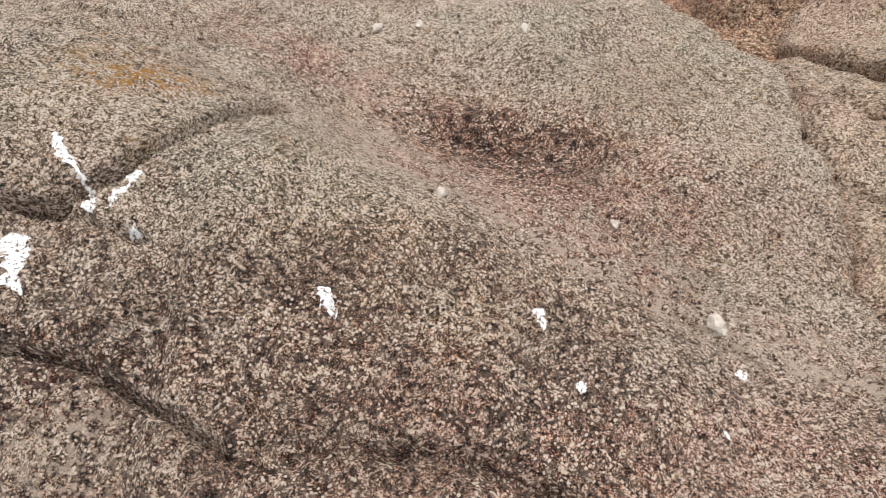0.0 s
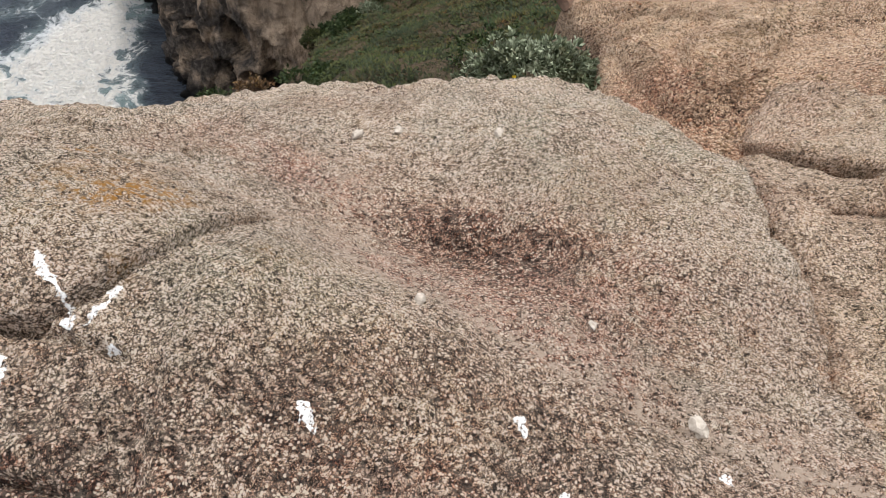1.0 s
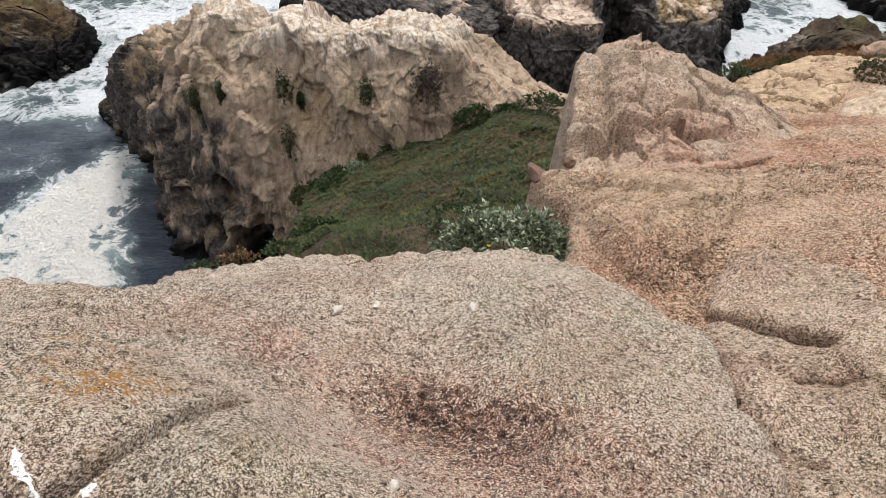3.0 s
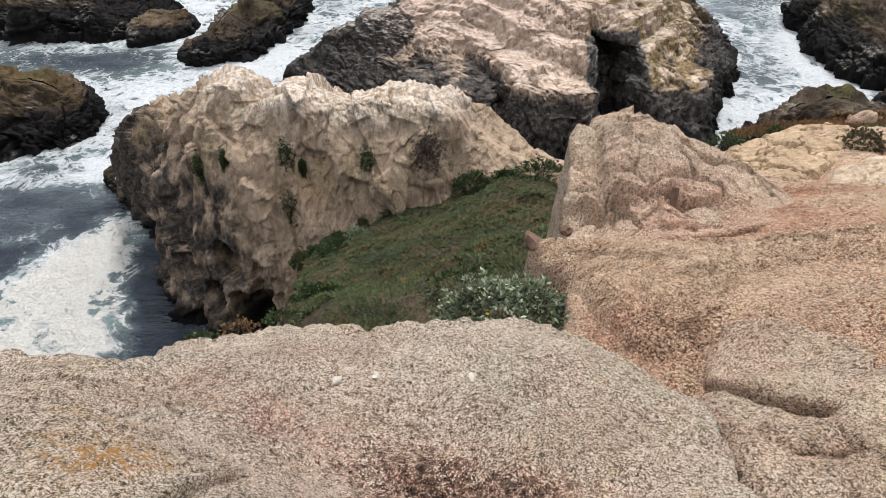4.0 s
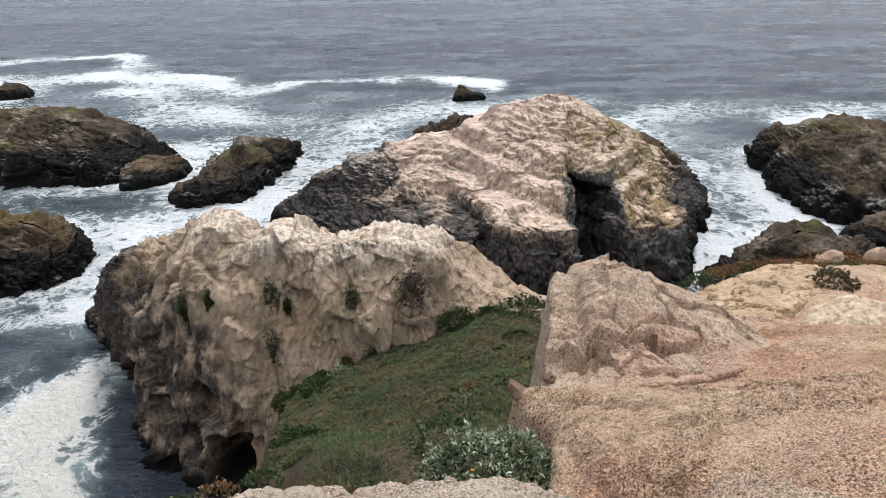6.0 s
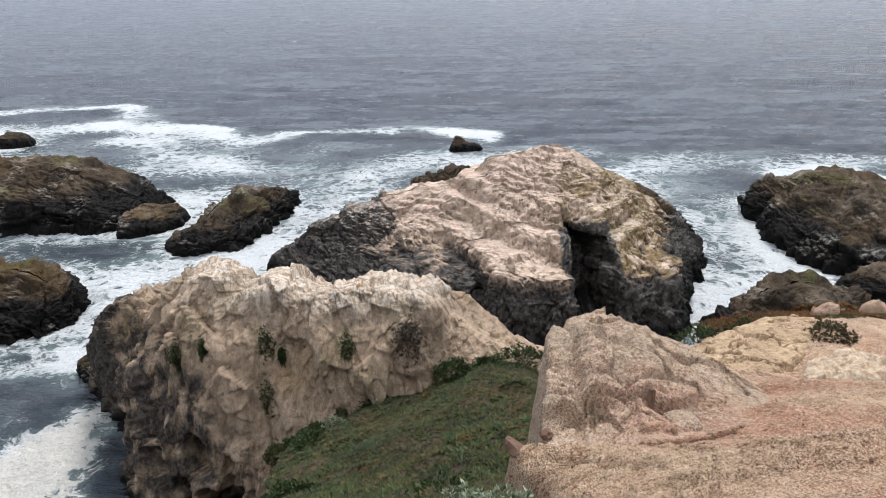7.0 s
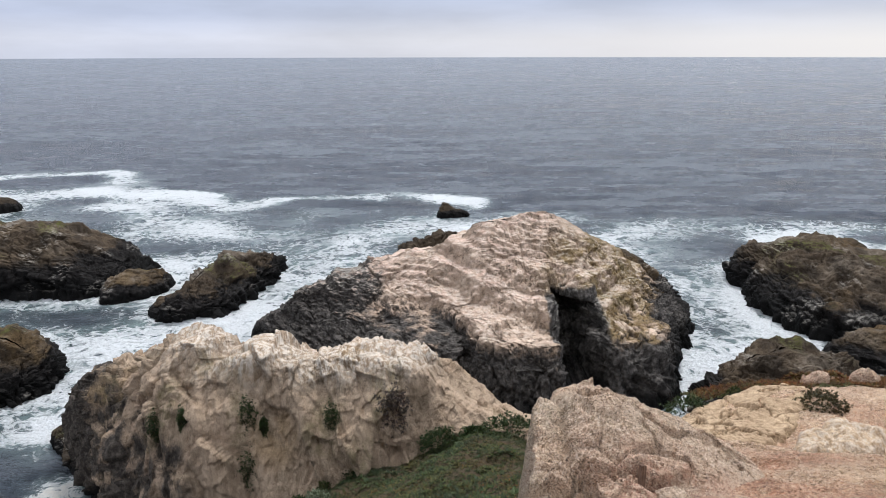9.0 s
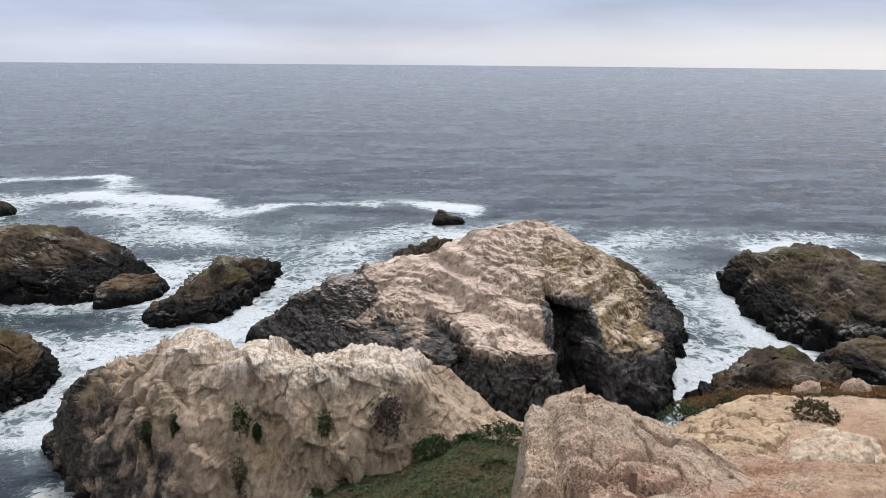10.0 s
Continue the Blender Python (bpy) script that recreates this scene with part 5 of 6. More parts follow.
def sea():
    az = np.concatenate([np.linspace(-48, 48, 620), np.linspace(48, 312, 50)[1:-1]])
    rad = 12 * (4900 / 12) ** (np.linspace(0, 1, 400) ** 1.0)
    a, r = np.meshgrid(np.radians(az), rad)
    x, y = (r * np.sin(a)).ravel(), (r * np.cos(a)).ravel()
    p = np.c_[x, y, 0 * x]
    rr = r.ravel()
    near = smooth(400, 90, rr)
    z = near * (0.22 * fbm(p * (0.05, 0.11, 1), 3, 0.55) + 0.10 * fbm(p * (0.3, 0.5, 1), 3, 0.6) + 0.05 * smooth(90, 50, rr) * fbm(p * 1.4, 3, 0.6))
    foam = 0.03 + (0.28 + 0.34 * pn(p * (0.06, 0.09, 1) + 3)) * smooth(125, 95, y + 14 * pn(p * 0.03)) * smooth(30, 42, y)
    wx, wy = x + 3.0 * fbm(p * 0.07, 3), y + 4.5 * fbm(p * (0.06, 0.09, 1) + 6, 3)
    for line, wide, strong in FOAM_LINES:
        d, _ = to_line(wx, wy, line)
        foam = foam + 0.72 * strong * np.exp(-(d / (wide * (1 + 0.5 * pn(p * 0.05 + 4)))) ** 2) * np.clip(0.8 + 1.1 * pn(p * (0.06, 0.1, 1) + wide), 0, 1.6)
    for outline, *_ in REEFS + [(STACK,)]:
        ring = spline(outline, 36, True)
        lo, hi = ring[:, :2].min(0) - 9, ring[:, :2].max(0) + 9
        some = np.flatnonzero((x > lo[0]) & (x < hi[0]) & (y > lo[1]) & (y < hi[1]))
        d = np.maximum(-inside(x[some], y[some], ring), 0)
        foam[some] += 0.3 * np.exp(-(d / 2.4) ** 1.2) * (0.6 + 0.8 * np.clip(pn(p[some] * 0.15 + 2), -0.5, 1))
    foam = foam + 0.16 * smooth(-12, -24, x) * smooth(58, 75, y) * smooth(135, 110, y) * (1 + pn(p * 0.08 + 1))
    foam = foam - 0.2 * smooth(46, 40, y) * smooth(-45, -30, x) + 0.9 * np.clip(pn(p * (0.1, 0.16, 1) + 21) + 0.1, 0, 1) * smooth(50, 40, y) * smooth(-21, -27, x)
    surge = smooth(-3.2, 2.6, inside(x + 0.9 * pn(p * 0.35) + 0.5 * pn(p * 1.3), y + 1.2 * pn(p * 0.3 + 4) + 0.5 * pn(p * 1.2 + 7), spline([(-36, 22), (-31, 27.5), (-27, 31.5), (-24.2, 36.6), (-22.6, 36.2), (-21.2, 33), (-19.9, 28.5), (-18.6, 24), (-22, 16)], 80, True)))
    foam = foam + 1.15 * surge * (0.85 + 0.3 * pn(p * 0.5))
    dark_pool = np.exp(-((x + 38) / 10) ** 2 - ((y - 66) / 4) ** 2)
    foam = np.clip(foam * (1 - 0.7 * dark_pool), 0, 1.3)
    thick = surge
    z = z + thick * (0.3 + 0.16 * fbm(p * 1.7, 3, 0.6)) + 0.12 * smooth(0.6, 1.0, foam) * near * fbm(p * 1.1, 3, 0.6)
    me = grid_mesh("sea", np.c_[x, y, z], sheet_quads(len(rad), len(az), True), {"foam": foam, "thick": thick, "calm": smooth(60, 220, rr)})
    g = Mat("sea_water", 0.2)
    foamy, thick, calm = g.attr("foam"), g.attr("thick"), g.attr("calm")
    warp = g.t.nodes.new("ShaderNodeVectorMath")
    warp.operation = "MULTIPLY_ADD"
    nz = g.t.nodes.new("ShaderNodeTexNoise")
    nz.inputs["Scale"].default_value, nz.inputs["Detail"].default_value = 0.25, 4
    g.link(g.co, nz.inputs["Vector"])
    g.link(nz.outputs["Color"], warp.inputs[0])
    warp.inputs[1].default_value = (4.0, 4.0, 0)
    g.link(g.co, warp.inputs[2])
    lace = g.noise(0.38, 6, 0.62, where=warp.outputs[0])
    lace = g.math("SUBTRACT", 1.0, g.math("MULTIPLY", g.math("ABSOLUTE", g.math("SUBTRACT", lace, 0.5)), 6.0))
    fine = g.noise(2.4, 6, 0.75, where=warp.outputs[0])
    net = g.noise(1.1, 5, 0.6, where=warp.outputs[0])
    net = g.math("SUBTRACT", 1.0, g.math("MULTIPLY", g.math("ABSOLUTE", g.math("SUBTRACT", net, 0.5)), 7.0))
    lace = g.math("ADD", g.math("ADD", g.math("MULTIPLY", lace, 0.42), g.math("MULTIPLY", net, 0.26)), g.math("MULTIPLY", fine, 0.42))
    edge = g.math("SUBTRACT", 1.06, foamy)
    white = g.span(lace, g.math("SUBTRACT", edge, 0.06), g.math("ADD", edge, 0.36))
    ripple = g.math("ADD", g.math("MULTIPLY", g.noise(0.16, 4, 0.65, squeeze=(0.45, 1, 1)), 0.5), g.math("ADD", g.math("MULTIPLY", g.noise(0.035, 4, 0.6, squeeze=(0.35, 1, 1)), 0.3), g.math("MULTIPLY", g.noise(0.006, 4, 0.6, squeeze=(0.4, 1, 1)), 0.2)))
    # dark and bright ripple reflections painted into the water's base colour
    deep = g.mix(g.span(ripple, 0.42, 0.58), (0.018, 0.026, 0.04), (0.10, 0.115, 0.135))
    green = g.mix(g.math("MULTIPLY", g.span(foamy, 0.1, 0.55, 0, 0.85), g.span(g.noise(0.22, 6, 0.65, where=warp.outputs[0]), 0.32, 0.66, 0.25, 1.0)), deep, (0.23, 0.30, 0.295))
    body = g.mix(white, green, (0.78, 0.8, 0.81))
    body = g.mix(g.math("MULTIPLY", g.span(thick, 0.3, 0.6), white), body, (0.76, 0.725, 0.66))
    g.bump(g.noise(0.8, 7, 0.68, squeeze=(0.6, 1.3, 1)), 1.0, 0.35)
    g.bump(g.noise(0.4, 6, 0.7, squeeze=(0.4, 1.5, 1)), 1.0, 0.9)
    g.bump(g.noise(0.12, 8, 0.72, squeeze=(0.5, 1.8, 1)), 1.0, 2.6)
    g.bump(g.noise(0.03, 3, 0.6, squeeze=(0.4, 1.2, 1)), 1.0, 5.0)
    froth = g.noise(5.0, 7, 0.75)
    body = g.mix(g.math("MULTIPLY", white, g.span(froth, 0.54, 0.36, 0, 0.5)), body, (0.45, 0.45, 0.44))
    g.bump(g.math("MULTIPLY", white, g.math("ADD", fine, froth)), 1.0, 0.1)
    g.bump(g.math("MULTIPLY", thick, g.noise(1.3, 5, 0.6)), 1.0, 0.55)
    water_mat = g.done(body, g.math("ADD", g.span(white, 0, 1, 0.0, 0.6), g.span(ripple, 0.42, 0.58, 0.1, 0.34)), 0.5)
    solid("sea", me, water_mat, "grey-blue sea with lacy white foam round the rocks", "water", "structure")


sea()


# ---- growth ----
def kites(name, base, out, side, length, width, bend, material, label="", category="", kind="", parent=None):
    """Leaves as folded kites: rows of base points, ways out, ways across, lengths and widths."""
    n = len(base)
    tip = base + out * length[:, None]
    tip[:, 2] -= bend * length
    mid = base + out * (0.5 * length)[:, None]
    lift = np.cross(out, side)
    a, c = mid - side * width[:, None] + lift * (0.3 * width)[:, None], mid + side * width[:, None] + lift * (0.3 * width)[:, None]
    v = np.stack([base, a, tip, c], 1).reshape(-1, 3)
    me = grid_mesh(name, v, np.arange(4 * n).reshape(n, 4))
    ob = solid(name, me, material, label, category, kind)
    ob.parent = parent
    return ob


def sprays(rng, roots, size, blades, spread=0.8, up=0.9):
    """Blades that fan out of each root: base, way, side, length, width."""
    n = len(roots)
    base = np.repeat(roots, blades, 0)
    s = np.repeat(size, blades) * rng.uniform(0.6, 1.15, n * blades)
    turn = rng.uniform(0, 2 * np.pi, n * blades)
    out = np.c_[np.cos(turn) * spread, np.sin(turn) * spread, up * rng.uniform(0.5, 1.3, n * blades)]
    out /= np.linalg.norm(out, axis=1)[:, None]
    side = np.c_[-np.sin(turn), np.cos(turn), 0 * turn]
    return base, out, side, s


def cover(name, rng, n, area, height, size, blades, material, label, sink=0.02, wide=0.1, keep=None, spread=0.8):
    x, y = rng.uniform(area[0], area[1], n), rng.uniform(area[2], area[3], n)
    if keep is not None:
        ok = keep(x, y)
        x, y = x[ok], y[ok]
    roots = np.c_[x, y, height(x, y) - sink]
    patch = (0.75 + 0.5 * np.clip(pn(roots * 0.8), -0.6, 0.8)) * np.clip((y - 2.2) / 9, 0.22, 1)
    base, out, side, s = sprays(rng, roots, rng.uniform(*size, len(x)) * patch, blades, spread)
    return kites(name, base, out, side, s, wide * s, 0.15, material, label, "plants", "stuff")


def slope_left(y):
    return np.interp(y, [3, 5, 10, 14, 18, 22, 28, 33], [-0.6, -1.4, -3.4, -5.0, -6.0, -7.0, -8.3, -8.8])


def on_saddle(x, y):
    return (x > slope_left(y) + 0.15 * np.sin(3 * y)) & ((x < 0.75 + 0.1 * (y - 4.3)) | (y > 6.5)) & (x < 4.8) & (y < 30.5)


rng = np.random.RandomState(3)
cover("ice_plant_mat", rng, 52000, (-9, 5, 3.6, 30.5), ground_top, (0.12, 0.22), 6, M_ICE, "dense green ice plant covering the saddle slope", keep=on_saddle)
cover("rim_ice_plant", rng, 26000, (-3.5, 1.2, 3.0, 9.5), ground_top, (0.16, 0.28), 5, M_ICE, "close green ice plant below the slab's rim", keep=on_saddle)
cover("dark_undergrowth", rng, 9000, (-9, 5, 6, 30.5), ground_top, (0.18, 0.34), 6, M_DEEP, "patchy dark green undergrowth on the slope", keep=lambda x, y: on_saddle(x, y) & (pn(np.c_[x, y, 0 * x] * 0.45 + 8) > 0.05))
cover("olive_ice_plant", rng, 24000, (-6, 5, 3.6, 26), ground_top, (0.10, 0.19), 5, leaf("olive_leaf", (0.085, 0.075, 0.022), (0.14, 0.10, 0.032)), "olive-yellow ice plant streaking the slope",
      keep=lambda x, y: on_saddle(x, y) & (pn(np.c_[x * 1.2, y * 0.6, 0 * x] + 2) > 0.0))
cover("red_ice_plant", rng, 9000, (-2, 4, 3.2, 20), ground_top, (0.08, 0.16), 5, M_ICE_RED, "reddened ice plant near the granite edge",
      keep=lambda x, y: on_saddle(x, y) & ((pn(np.c_[x, y, 0 * x] * 1.1 + 5) > 0.25) | ((x > 1.0 + 0.05 * y) & (y > 8)) | (y < 3.9)) & ((x > 0.4 + 0.02 * y) | (y < 4.4)))


def ball_leaves(rng, n, radii, rough=0.25, low=0.0):
    """Places over a lumpy mound, and the ways outward."""
    v = rng.normal(size=(n, 3))
    v[:, 2] = np.where(v[:, 2] < low, -v[:, 2], v[:, 2])
    v /= np.linalg.norm(v, axis=1)[:, None]
    r = 1 + rough * fbm(v * 2.3, 3, 0.6, radii[0] * 7)
    depth = rng.uniform(0.72, 1.02, n)
    return v * np.array(radii) * (r * depth)[:, None], v


def twig(name, points, thick, material, parent, rng=None):
    bm = bmesh.new()
    p = spline(points, 9)
    rings = []
    for k, q in enumerate(p):
        w = thick * (1 - 0.75 * k / 8)
        rings.append([bm.verts.new((q[0] + w * math.cos(a), q[1] + w * math.sin(a), q[2])) for a in (0, 1.57, 3.14, 4.71)])
    for lo, hi in zip(rings, rings[1:]):
        for k in range(4):
            bm.faces.new((lo[k], lo[(k + 1) % 4], hi[(k + 1) % 4], hi[k]))
    return part(name, bm, material, parent)


def flower(place, size, material, parent):
    bm = bmesh.new()
    x, y, z = place
    for k in range(9):
        a = 2 * math.pi * k / 9
        c, s = math.cos(a), math.sin(a)
        w = 0.32 * size
        vs = [bm.verts.new((x, y, z)), bm.verts.new((x + 0.6 * size * c - w * s, y + 0.6 * size * s + w * c, z + 0.12 * size)), bm.verts.new((x + size * c, y + size * s, z + 0.2 * size)),
              bm.verts.new((x + 0.6 * size * c + w * s, y + 0.6 * size * s - w * c, z + 0.12 * size))]
        bm.faces.new(vs)
    return part("flower", bm, material, parent)


def bush(name, place, radii, n, leaf_len, material, label, stems=5, seed=1, blades=7, flowers=0, petal=None, twigs=0, turn=0.0, wide=0.17, hang=False):
    """A mound of leaf sprays on woody stems, with its parts under an empty at its foot."""
    rng = np.random.RandomState(seed)
    root = tagged(new(name), label, "bush" if name != "shrub" else "shrub")
    root.matrix_basis = pose(*place, 0, 0, turn)
    at, way = ball_leaves(rng, n, radii, 0.9 if hang else 0.3, -9 if hang else 0.0)
    base = np.repeat(at, blades, 0)
    jit = rng.normal(size=(n * blades, 3))
    out = np.repeat(way, blades, 0) * 0.75 + jit * 0.62 + (0, 0, 0.25)
    out /= np.linalg.norm(out, axis=1)[:, None]
    side = np.cross(out, rng.normal(size=out.shape))
    side /= np.maximum(np.linalg.norm(side, axis=1), 1e-6)[:, None]
    ln = leaf_len * rng.uniform(0.6, 1.2, len(base))
    kites("foliage", base, out, side, ln, wide * ln, 0.1, material, parent=root)
    for k in range(stems):
        a = 2 * math.pi * k / max(stems, 1) + rng.uniform(-0.4, 0.4)
        e = (0.7 * radii[0] * math.cos(a), 0.7 * radii[1] * math.sin(a), radii[2] * rng.uniform(0.5, 0.8))
        twig("stem", [(0, 0, -0.05), (0.3 * e[0], 0.3 * e[1], 0.45 * e[2]), e], 0.012 * max(radii), M_TWIG, root)
    for k in range(twigs):
        a = rng.uniform(0, 2 * math.pi)
        r = rng.uniform(0.6, 1.15)
        e = (r * radii[0] * math.cos(a), r * radii[1] * math.sin(a), radii[2] * rng.uniform(0.5, 1.25))
        twig("dry_twig", [(0.2 * e[0], 0.2 * e[1], 0), (0.6 * e[0], 0.6 * e[1], 0.7 * e[2]), (e[0] + rng.uniform(-0.1, 0.1) * radii[0], e[1], e[2])], 0.006 * max(radii), M_TWIG, root)
    for k in range(flowers):
        v = at[rng.randint(n)]
        flower((v[0] * 1.06, v[1] * 1.06, v[2] * 1.06 + 0.01), 0.16 * leaf_len if petal is M_PINK else 0.016, petal, root)
    return root


def soil_z(x, y):
    return float(ground_top(np.array([x]), np.array([y]))[0])


M_OLIVE = leaf("olive_bush_leaf", (0.05, 0.06, 0.02), (0.09, 0.095, 0.03))
TOP_BUSHES = [(-7.6, 24.6, 0.5, 0.5, 0.7), (-6.9, 25.3, 0.6, 0.5, 0.6), (-5.9, 26.0, 0.7, 0.5, 0.6), (-4.9, 26.6, 0.45, 0.5, 0.9), (-4.2, 27.2, 0.6, 0.5, 0.7), (-3.1, 27.8, 0.45, 0.5, 1.1), (-1.3, 28.2, 0.6, 0.5, 0.8),
              (-0.4, 28.4, 0.5, 0.4, 1.0), (1.2, 28.4, 0.6, 0.5, 0.6), (2.6, 28.6, 0.7, 0.6, 0.8), (4.2, 28.4, 0.8, 0.6, 1.0)]
M_RIM = leaf("rusty_leaf", (0.11, 0.06, 0.03), (0.2, 0.12, 0.05))
# silver shrub at the rim, and its neighbours
bush("shrub", (0.32, 3.42, 22.93), (0.47, 0.36, 0.44), 1500, 0.05, M_SILVER, "silvery grey-green shrub with yellow flowers behind the slab", 8, 5, 9, 9, M_YELLOW, 6)
bush("heath_bush", (0.05, 4.15, soil_z(0.05, 4.15)), (0.3, 0.22, 0.3), 160, 0.045, M_DEEP, "sparse twiggy dark bush behind the silver shrub", 5, 8, 6, 0, None, 26)
bush("heath_bush", (0.78, 4.28, 22.9), (0.16, 0.12, 0.17), 120, 0.04, leaf("dry_leaf", (0.16, 0.13, 0.08), (0.24, 0.2, 0.13)), "small dry grey bush on the granite edge", 4, 9, 6, 0, None, 18)
for k, (x, y, r) in enumerate(((-0.42, 3.25, 0.13), (-0.2, 3.2, 0.15), (0.02, 3.15, 0.13), (-0.6, 3.12, 0.1), (-1.1, 3.12, 0.12), (-1.35, 3.0, 0.13), (-1.55, 2.9, 0.12))):
    bush("succulent_clump", (x, y, 23.12 - 0.16 * (y - 2.9) if x > -0.8 else 23.3), (r, 0.8 * r, 0.9 * r), 150, 0.026, M_RIM if k % 2 else M_DEEP, "low reddish brown succulent clump at the slab's rim" if k % 2 else "low dark green succulent clump at the slab's rim", 3, 20 + k, 6, 0, None, 12)
for k, (x, y, rx, ry, rz) in enumerate(((3.5, 26.5, 1.5, 1.2, 1.0), (-2.2, 28.0, 0.7, 0.6, 0.9), (0.4, 27.4, 1.0, 0.7, 0.9), (1.9, 27.6, 0.8, 0.6, 0.6), (-3.6, 27.2, 0.9, 0.6, 0.5), (-4.4, 15.5, 0.9, 0.7, 0.5), (-5.6, 23.5, 0.9, 0.8, 0.6))):
    bush("coastal_bush", (x, y, soil_z(x, y) - 0.1), (rx, ry, rz), 650, 0.13, M_DEEP, "rounded dark green coastal bush on the slope", 5, 40 + k, 7)
for k, (x, y, rx, ry, rz) in enumerate(TOP_BUSHES):
    bush("coastal_bush", (x, y, soil_z(x, y) - 0.15), (rx, ry, rz), 420, 0.12, M_DEEP if k % 3 else M_OLIVE, "ragged dark green coastal bush below the cliff" if k % 3 else "olive-green coastal bush below the cliff", 4, 140 + k, 7)
bush("pale_bush", (-5.0, 25.2, soil_z(-5, 25.2)), (0.5, 0.45, 0.4), 260, 0.1, M_SILVER, "small pale grey bush among ice plant", 4, 60, 7)


def on_cliff(x, z):
    """The outermost place of the cliff's face near (x, z)."""
    v = CLIFF[np.hypot(CLIFF[:, 0] - x, CLIFF[:, 2] - z) < 0.4]
    return float(np.percentile(v[:, 1], 10))


for k, (x, z, rx, rz) in enumerate(((-8.5, 10.4, 0.32, 0.8), (-7.8, 9.9, 0.16, 0.35), (-4.6, 10.4, 0.3, 0.75), (-8.5, 7.8, 0.42, 1), (-13.4, 9.1, 0.24, 0.7), (-11.7, 10, 0.2, 0.5))):
    bush("cliff_bush", (x, on_cliff(x, z) + 0.1, z), (rx, 0.16, 1.15 * rz), 520, 0.08, M_DEEP, "dark green bush clinging to the cliff face", 4, 70 + k, 7, hang=True)
bush("dead_bush", (-1.8, on_cliff(-1.8, 10.8) + 0.05, 10.8), (0.65, 0.35, 1.1), 560, 0.13, leaf("withered_leaf", (0.085, 0.065, 0.055), (0.13, 0.10, 0.085)), "withered brown bush hanging on the cliff", 6, 80, 6, 0, None, 20, hang=True)

# terrace growth
TERRACE_TOP = lambda x, y: slope_top(np.atleast_1d(x), np.atleast_1d(y))  # noqa: E731
cover("terrace_ice_plant", rng, 5200, (4.6, 9.5, 9.9, 10.75), TERRACE_TOP, (0.08, 0.16), 5, M_ICE_RED, "red and green ice plant along the terrace edge", keep=lambda x, y: y > 10.05 + 0.1 * np.sin(4 * x) + 0.05 * (6 - x), spread=0.5)
cover("terrace_grass", rng, 2600, (4.4, 9.5, 9.9, 10.7), TERRACE_TOP, (0.06, 0.14), 5, leaf("olive_blade", (0.10, 0.11, 0.04), (0.17, 0.17, 0.07)), "olive tufts along the terrace edge", keep=lambda x, y: y > 10.0 + 0.05 * (6 - x), spread=0.5)
bush("heath_bush", (4.15, 9.75, 20.95), (0.38, 0.2, 0.2), 240, 0.05, M_DEEP, "dark twiggy bush at the terrace's brink", 5, 90, 6, 0, None, 22)
bush("terrace_bush", (6.0, 9.25, 21.15), (0.42, 0.36, 0.34), 700, 0.05, leaf("brown_green_leaf", (0.06, 0.055, 0.025), (0.12, 0.09, 0.04)), "brown-green bush between tan rocks", 5, 91, 7, 0, None, 16)
bush("flowering_clump", (5.05, 10.1, 21.05), (0.1, 0.08, 0.1), 60, 0.05, M_ICE, "green clump with magenta flowers", 3, 92, 6, 4, M_PINK)
for k, (x, y, r) in enumerate(((6.5, 10.3, 0.2), (7.35, 10.35, 0.24))):
    plate("pink_boulder", [(x + r * 1.1 * math.cos(a) * (1 + 0.15 * math.sin(3 * a + k)), y + 0.7 * r * math.sin(a)) for a in np.linspace(0, 6.28, 9)[:-1]],
          lambda x, y: slope_base(x, y) + 0.17 + 0.16 * fbm(np.c_[x, y, 0 * x] * 4, 4), 0.025, 0.13, 0.5, 5.0, 0.02, M_BLOCK,
          {"dark": none, "red": lambda v, d: 0.6 + 0 * d, "orange": none, "pale": lambda v, d: 0.5 + 0 * d}, "pinkish rounded boulder among ice plant", "rock", seed=30.0 + k)


# ---- loose stones, flake, droppings ----
def stone(name, place, size, material, label, seed, squash=0.6, category="stone"):
    r = random.Random(seed)
    bm = bmesh.new()
    bmesh.ops.create_icosphere(bm, subdivisions=2, radius=1)
    for v in bm.verts:
        w = noise.noise(v.co * 1.4 + Vector((seed, 0, 0))) * 0.45 + noise.noise(v.co * 3.1 + Vector((0, seed, 0))) * 0.18
        v.co = Vector((v.co.x * size[0], v.co.y * size[1], v.co.z * size[2] * squash)) * (1 + w)
    ob = part(name, bm, material)
    ob.matrix_basis = pose(*place, 0, 0, r.uniform(0, 360))
    return tagged(ob, label, category)


def slab_z(x, y):
    return float(slab_top(np.array([x]), np.array([y]))[0])


for k, (x, y, r) in enumerate(((-0.35, 2.1, 0.026), (0.08, 2.04, 0.026), (-0.52, 2.05, 0.03), (0.61, 0.7, 0.032), (0.36, 1.02, 0.016), (-0.15, 1.0, 0.02))):
    stone("pebble", (x, y, slab_z(x, y) + 0.2 * r), (r, 0.75 * r, r), M_PEBBLE, "pale granite pebble lying on the slab", 3 + k)

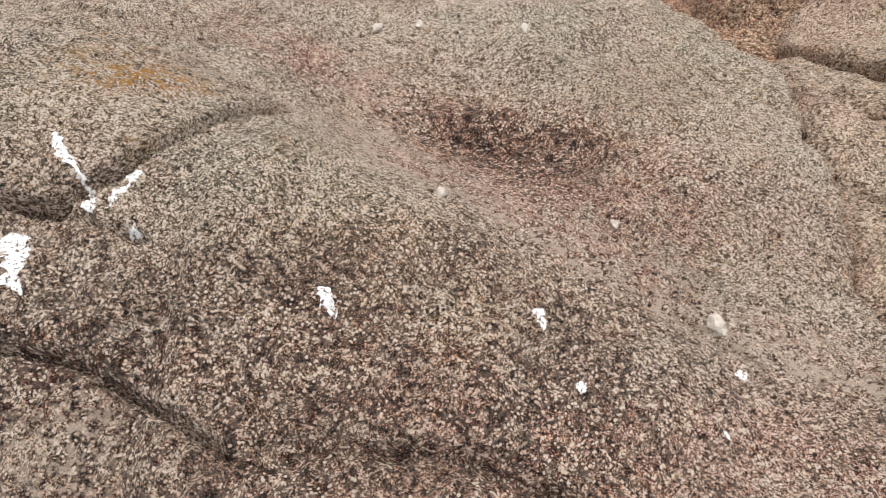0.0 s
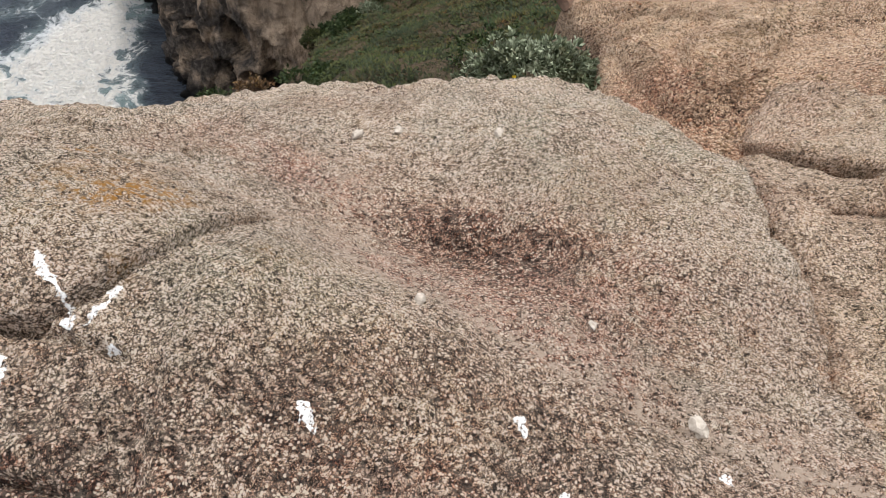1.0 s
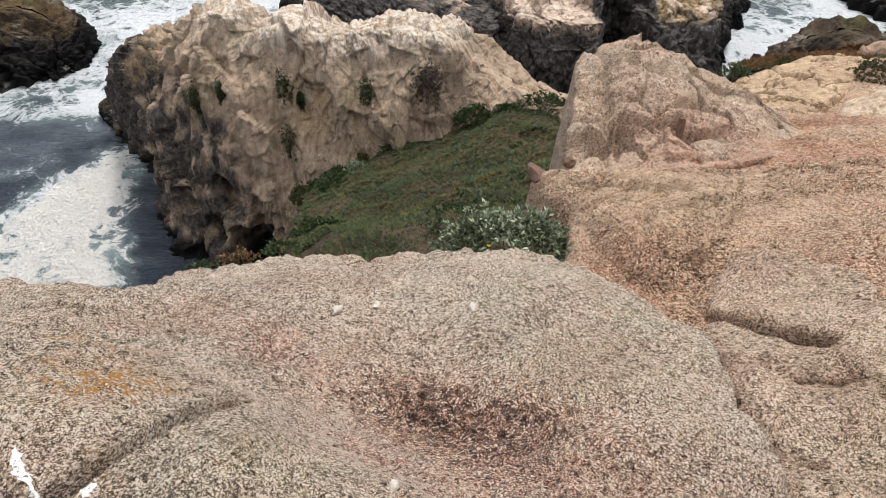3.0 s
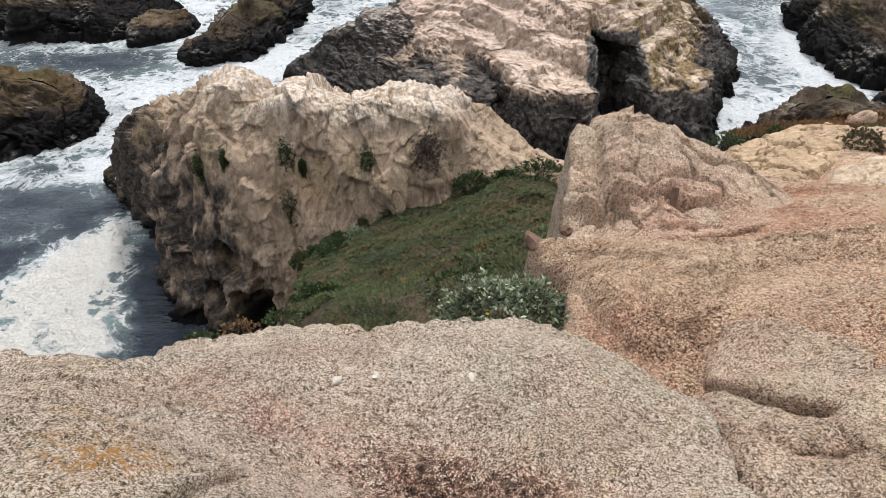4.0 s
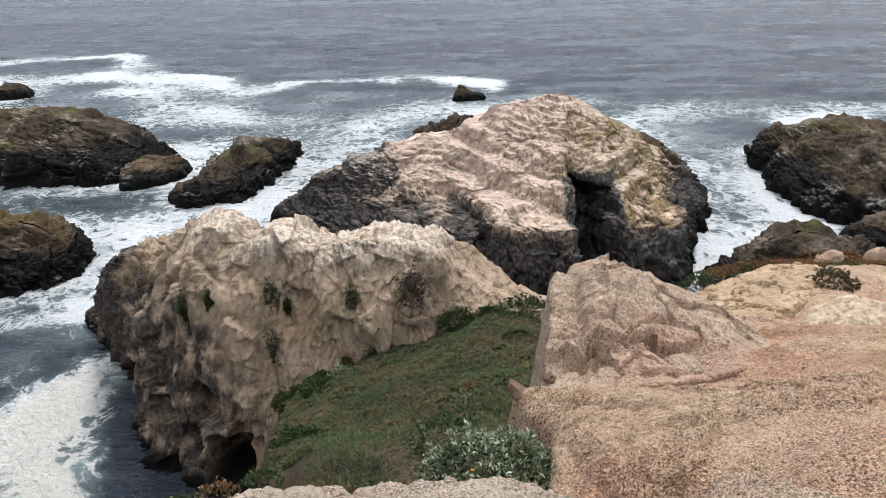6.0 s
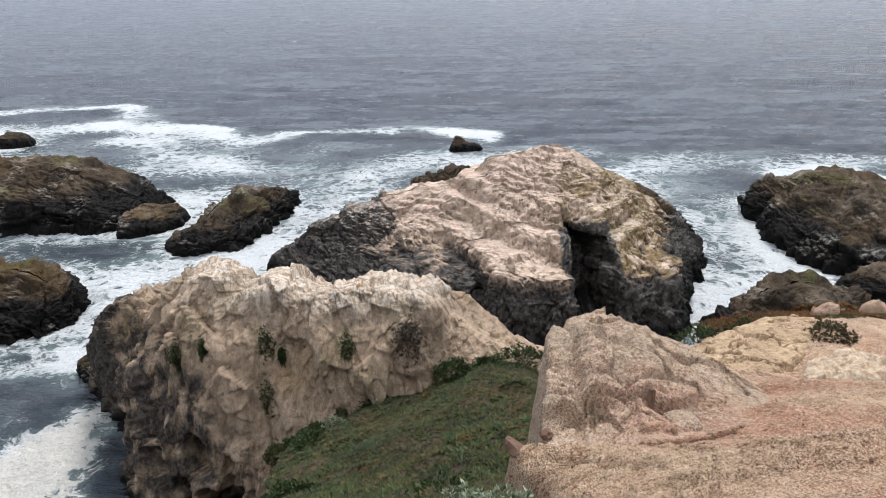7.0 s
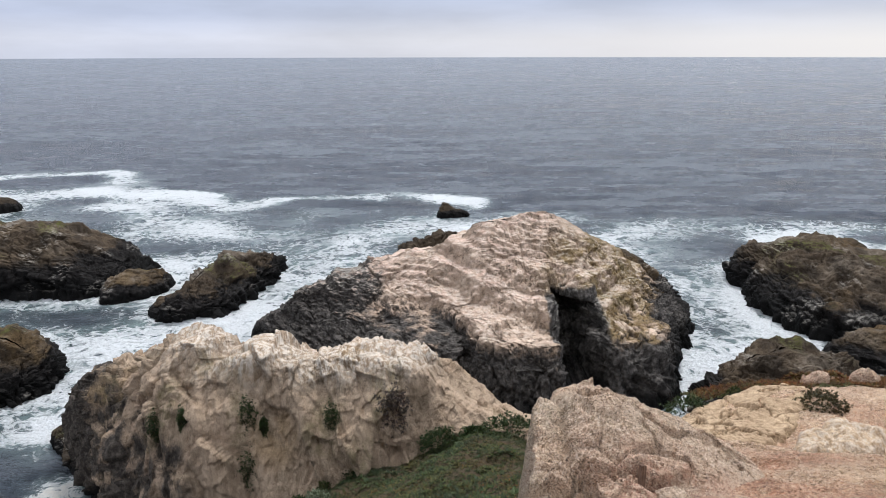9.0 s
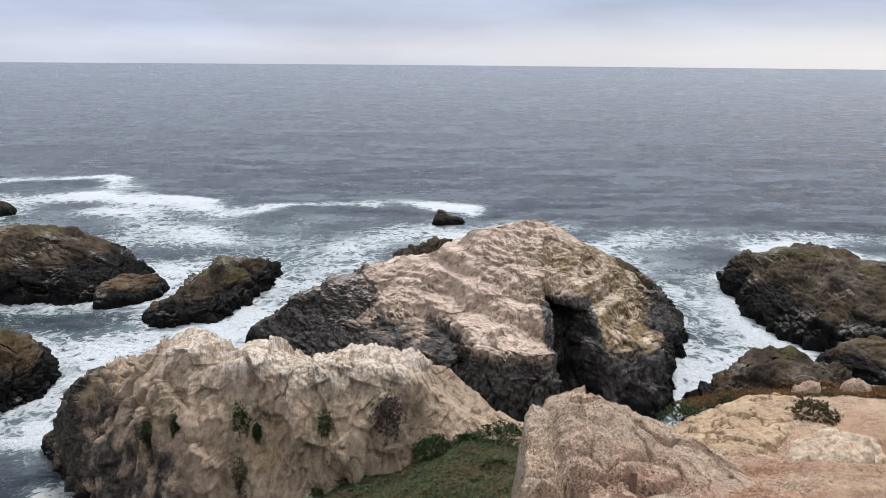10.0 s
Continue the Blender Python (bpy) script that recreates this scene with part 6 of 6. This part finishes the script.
rs = np.random.RandomState(12)
gx, gy = 0.72 + 7 * rs.uniform(0, 1, 34000) ** 1.7, 2.3 + 7 * rs.uniform(0, 1, 34000) ** 1.5
near_bias = rs.uniform(0, 1, 34000) < np.clip(0.55 + 1.3 * pn(np.c_[gx * 1.3, gy * 1.3, 0 * gx]), 0.08, 1)
on_rock = inside(gx, gy, np.array([(0.62, 2.5), (0.78, 3.8), (0.72, 4.3), (1.1, 4.5), (2.4, 4.5), (3.4, 6.3), (3.4, 8.2), (5, 9.4), (9, 9.4), (9, 2), (1.0, 2)])) > 0.1
on_rock &= inside(gx, gy, SHOULDER) < 0.08
gx, gy = gx[near_bias & on_rock], gy[near_bias & on_rock]
gs = rs.uniform(0.003, 0.0075, len(gx)) * rs.choice([1, 1, 1, 1, 2.0], len(gx))
OCT = np.array([(1, 0, 0), (0, 1, 0), (-1, 0, 0), (0, -1, 0), (0, 0, 0.8), (0, 0, -0.8)])
OCT_F = np.array([(0, 1, 4), (1, 2, 4), (2, 3, 4), (3, 0, 4), (1, 0, 5), (2, 1, 5), (3, 2, 5), (0, 3, 5)])
gv = OCT[None] * gs[:, None, None] * rs.uniform(0.6, 1.3, (len(gx), 6, 1)) + np.c_[gx, gy, slope_top(gx, gy) + 0.3 * gs][:, None]
me = grid_mesh("granite_grit", gv.reshape(-1, 3), (OCT_F[None] + 6 * np.arange(len(gx))[:, None, None]).reshape(-1, 3), {k: np.full(6 * len(gx), 0.3) for k in ("red", "pale")})
solid("granite_grit", me, leaf("grit_grain", (0.34, 0.215, 0.145), (0.5, 0.36, 0.26), 0.95), "loose granite grit scattered over the slope", "gravel", "stuff")



def knoll_z(x, y):
    return float(knoll_top(np.array([x]), np.array([y]))[0])


bm = bmesh.new()
bmesh.ops.create_cube(bm, size=1)
bmesh.ops.subdivide_edges(bm, edges=bm.edges[:], cuts=3, use_grid_fill=True)
for v in bm.verts:
    w = noise.noise(v.co * 3) * 0.18
    taper = 1 - 0.45 * (v.co.z + 0.5)
    v.co = Vector((v.co.x * 0.075 * taper + w * 0.06, v.co.y * 0.045 + w * 0.04, v.co.z * 0.19 + w * 0.06))
flake = part("stone_flake", bm, M_FLAKE)
flake.matrix_basis = pose(1.78, 4.84, knoll_z(1.78, 4.84) + 0.05, -14, 16, 20)
tagged(flake, "upright rust-brown stone flake wedged in the knoll", "stone")
stone("granite_nub", (2.02, 4.7, knoll_z(2.02, 4.7) - 0.01), (0.2, 0.11, 0.15), M_BLOCK, "rounded granite nub at the knoll's foot", 41, 0.7, "rock")
stone("granite_nub", (0.88, 4.62, knoll_z(0.9, 4.62) + 0.02), (0.06, 0.05, 0.05), M_FLAKE, "dark stone in the knoll's corner", 42, 0.8, "stone")


for k, (x, y, r) in enumerate(((0.6, 4.38, 0.085), (0.74, 4.5, 0.06))):
    stone("loose_stone", (x, y, float(slope_top(np.array([x]), np.array([y]))[0]) + 0.2 * r), (1.5 * r, 0.8 * r, r), M_FLAKE, "rust-brown loose stone at the edge of the granite", 60 + k, 0.7)


def dropping(line, wide, label, seed):
    """A dried splash that follows the rock along a short line."""
    r = np.random.RandomState(seed)
    mid = spline([(*q, 0) for q in line], 26)[:, :2]
    way = np.gradient(mid, axis=0)
    way /= np.linalg.norm(way, axis=1)[:, None]
    across = np.c_[-way[:, 1], way[:, 0]]
    s = np.linspace(0, 1, 26)
    half = wide * np.sqrt(np.clip(1 - (2 * s - 1) ** 4, 0, 1)) * (1.1 - 0.7 * s)
    ts = np.linspace(-1, 1, 9)
    ragged = np.array([pn(np.c_[mid * 48, np.full(26, seed + 3.3)]), pn(np.c_[mid * 48, np.full(26, seed + 8.3)])])
    edge = np.array([half * t * np.clip(0.9 + 1.0 * ragged[int(t > 0)], 0.25, 2) for t in ts])
    q = (mid[None] + across[None] * edge[..., None]).reshape(-1, 2)
    lift = np.repeat(0.004 * (1 - ts ** 2) - 0.0015, 26)
    rows = np.c_[q, slab_top(q[:, 0], q[:, 1]) + lift]
    me = grid_mesh("bird_dropping", rows, sheet_quads(9, 26))
    solid("bird_dropping", me, M_WHITE, label, "dropping", group="bird droppings")


SPLASH = "dried white bird dropping splashed on the granite"
for k, (line, wide) in enumerate((
        ([(-0.395, 0.605), (-0.37, 0.575), (-0.345, 0.535)], 0.022), ([(0.125, 0.645), (0.132, 0.62), (0.138, 0.585)], 0.02), ([(0.215, 0.455), (0.235, 0.435)], 0.02), ([(0.63, 0.56), (0.65, 0.53)], 0.018),
        ([(0.548, 0.385), (0.556, 0.36)], 0.008), ([(-1.085, 0.92), (-1.05, 0.87), (-1.0, 0.82), (-0.96, 0.755)], 0.018), ([(-0.975, 0.76), (-0.95, 0.735)], 0.022), ([(-0.9, 0.86), (-0.88, 0.825)], 0.028),
        ([(-0.89, 0.82), (-0.93, 0.745)], 0.016), ([(-0.87, 0.705), (-0.825, 0.685)], 0.012), ([(-1.13, 0.66), (-1.08, 0.56)], 0.045), ([(-1.12, 0.56), (-1.06, 0.52)], 0.025))):
    dropping(line, wide, SPLASH if k != 5 else "long white streak of dried bird dropping beside the crack", 50 + k)
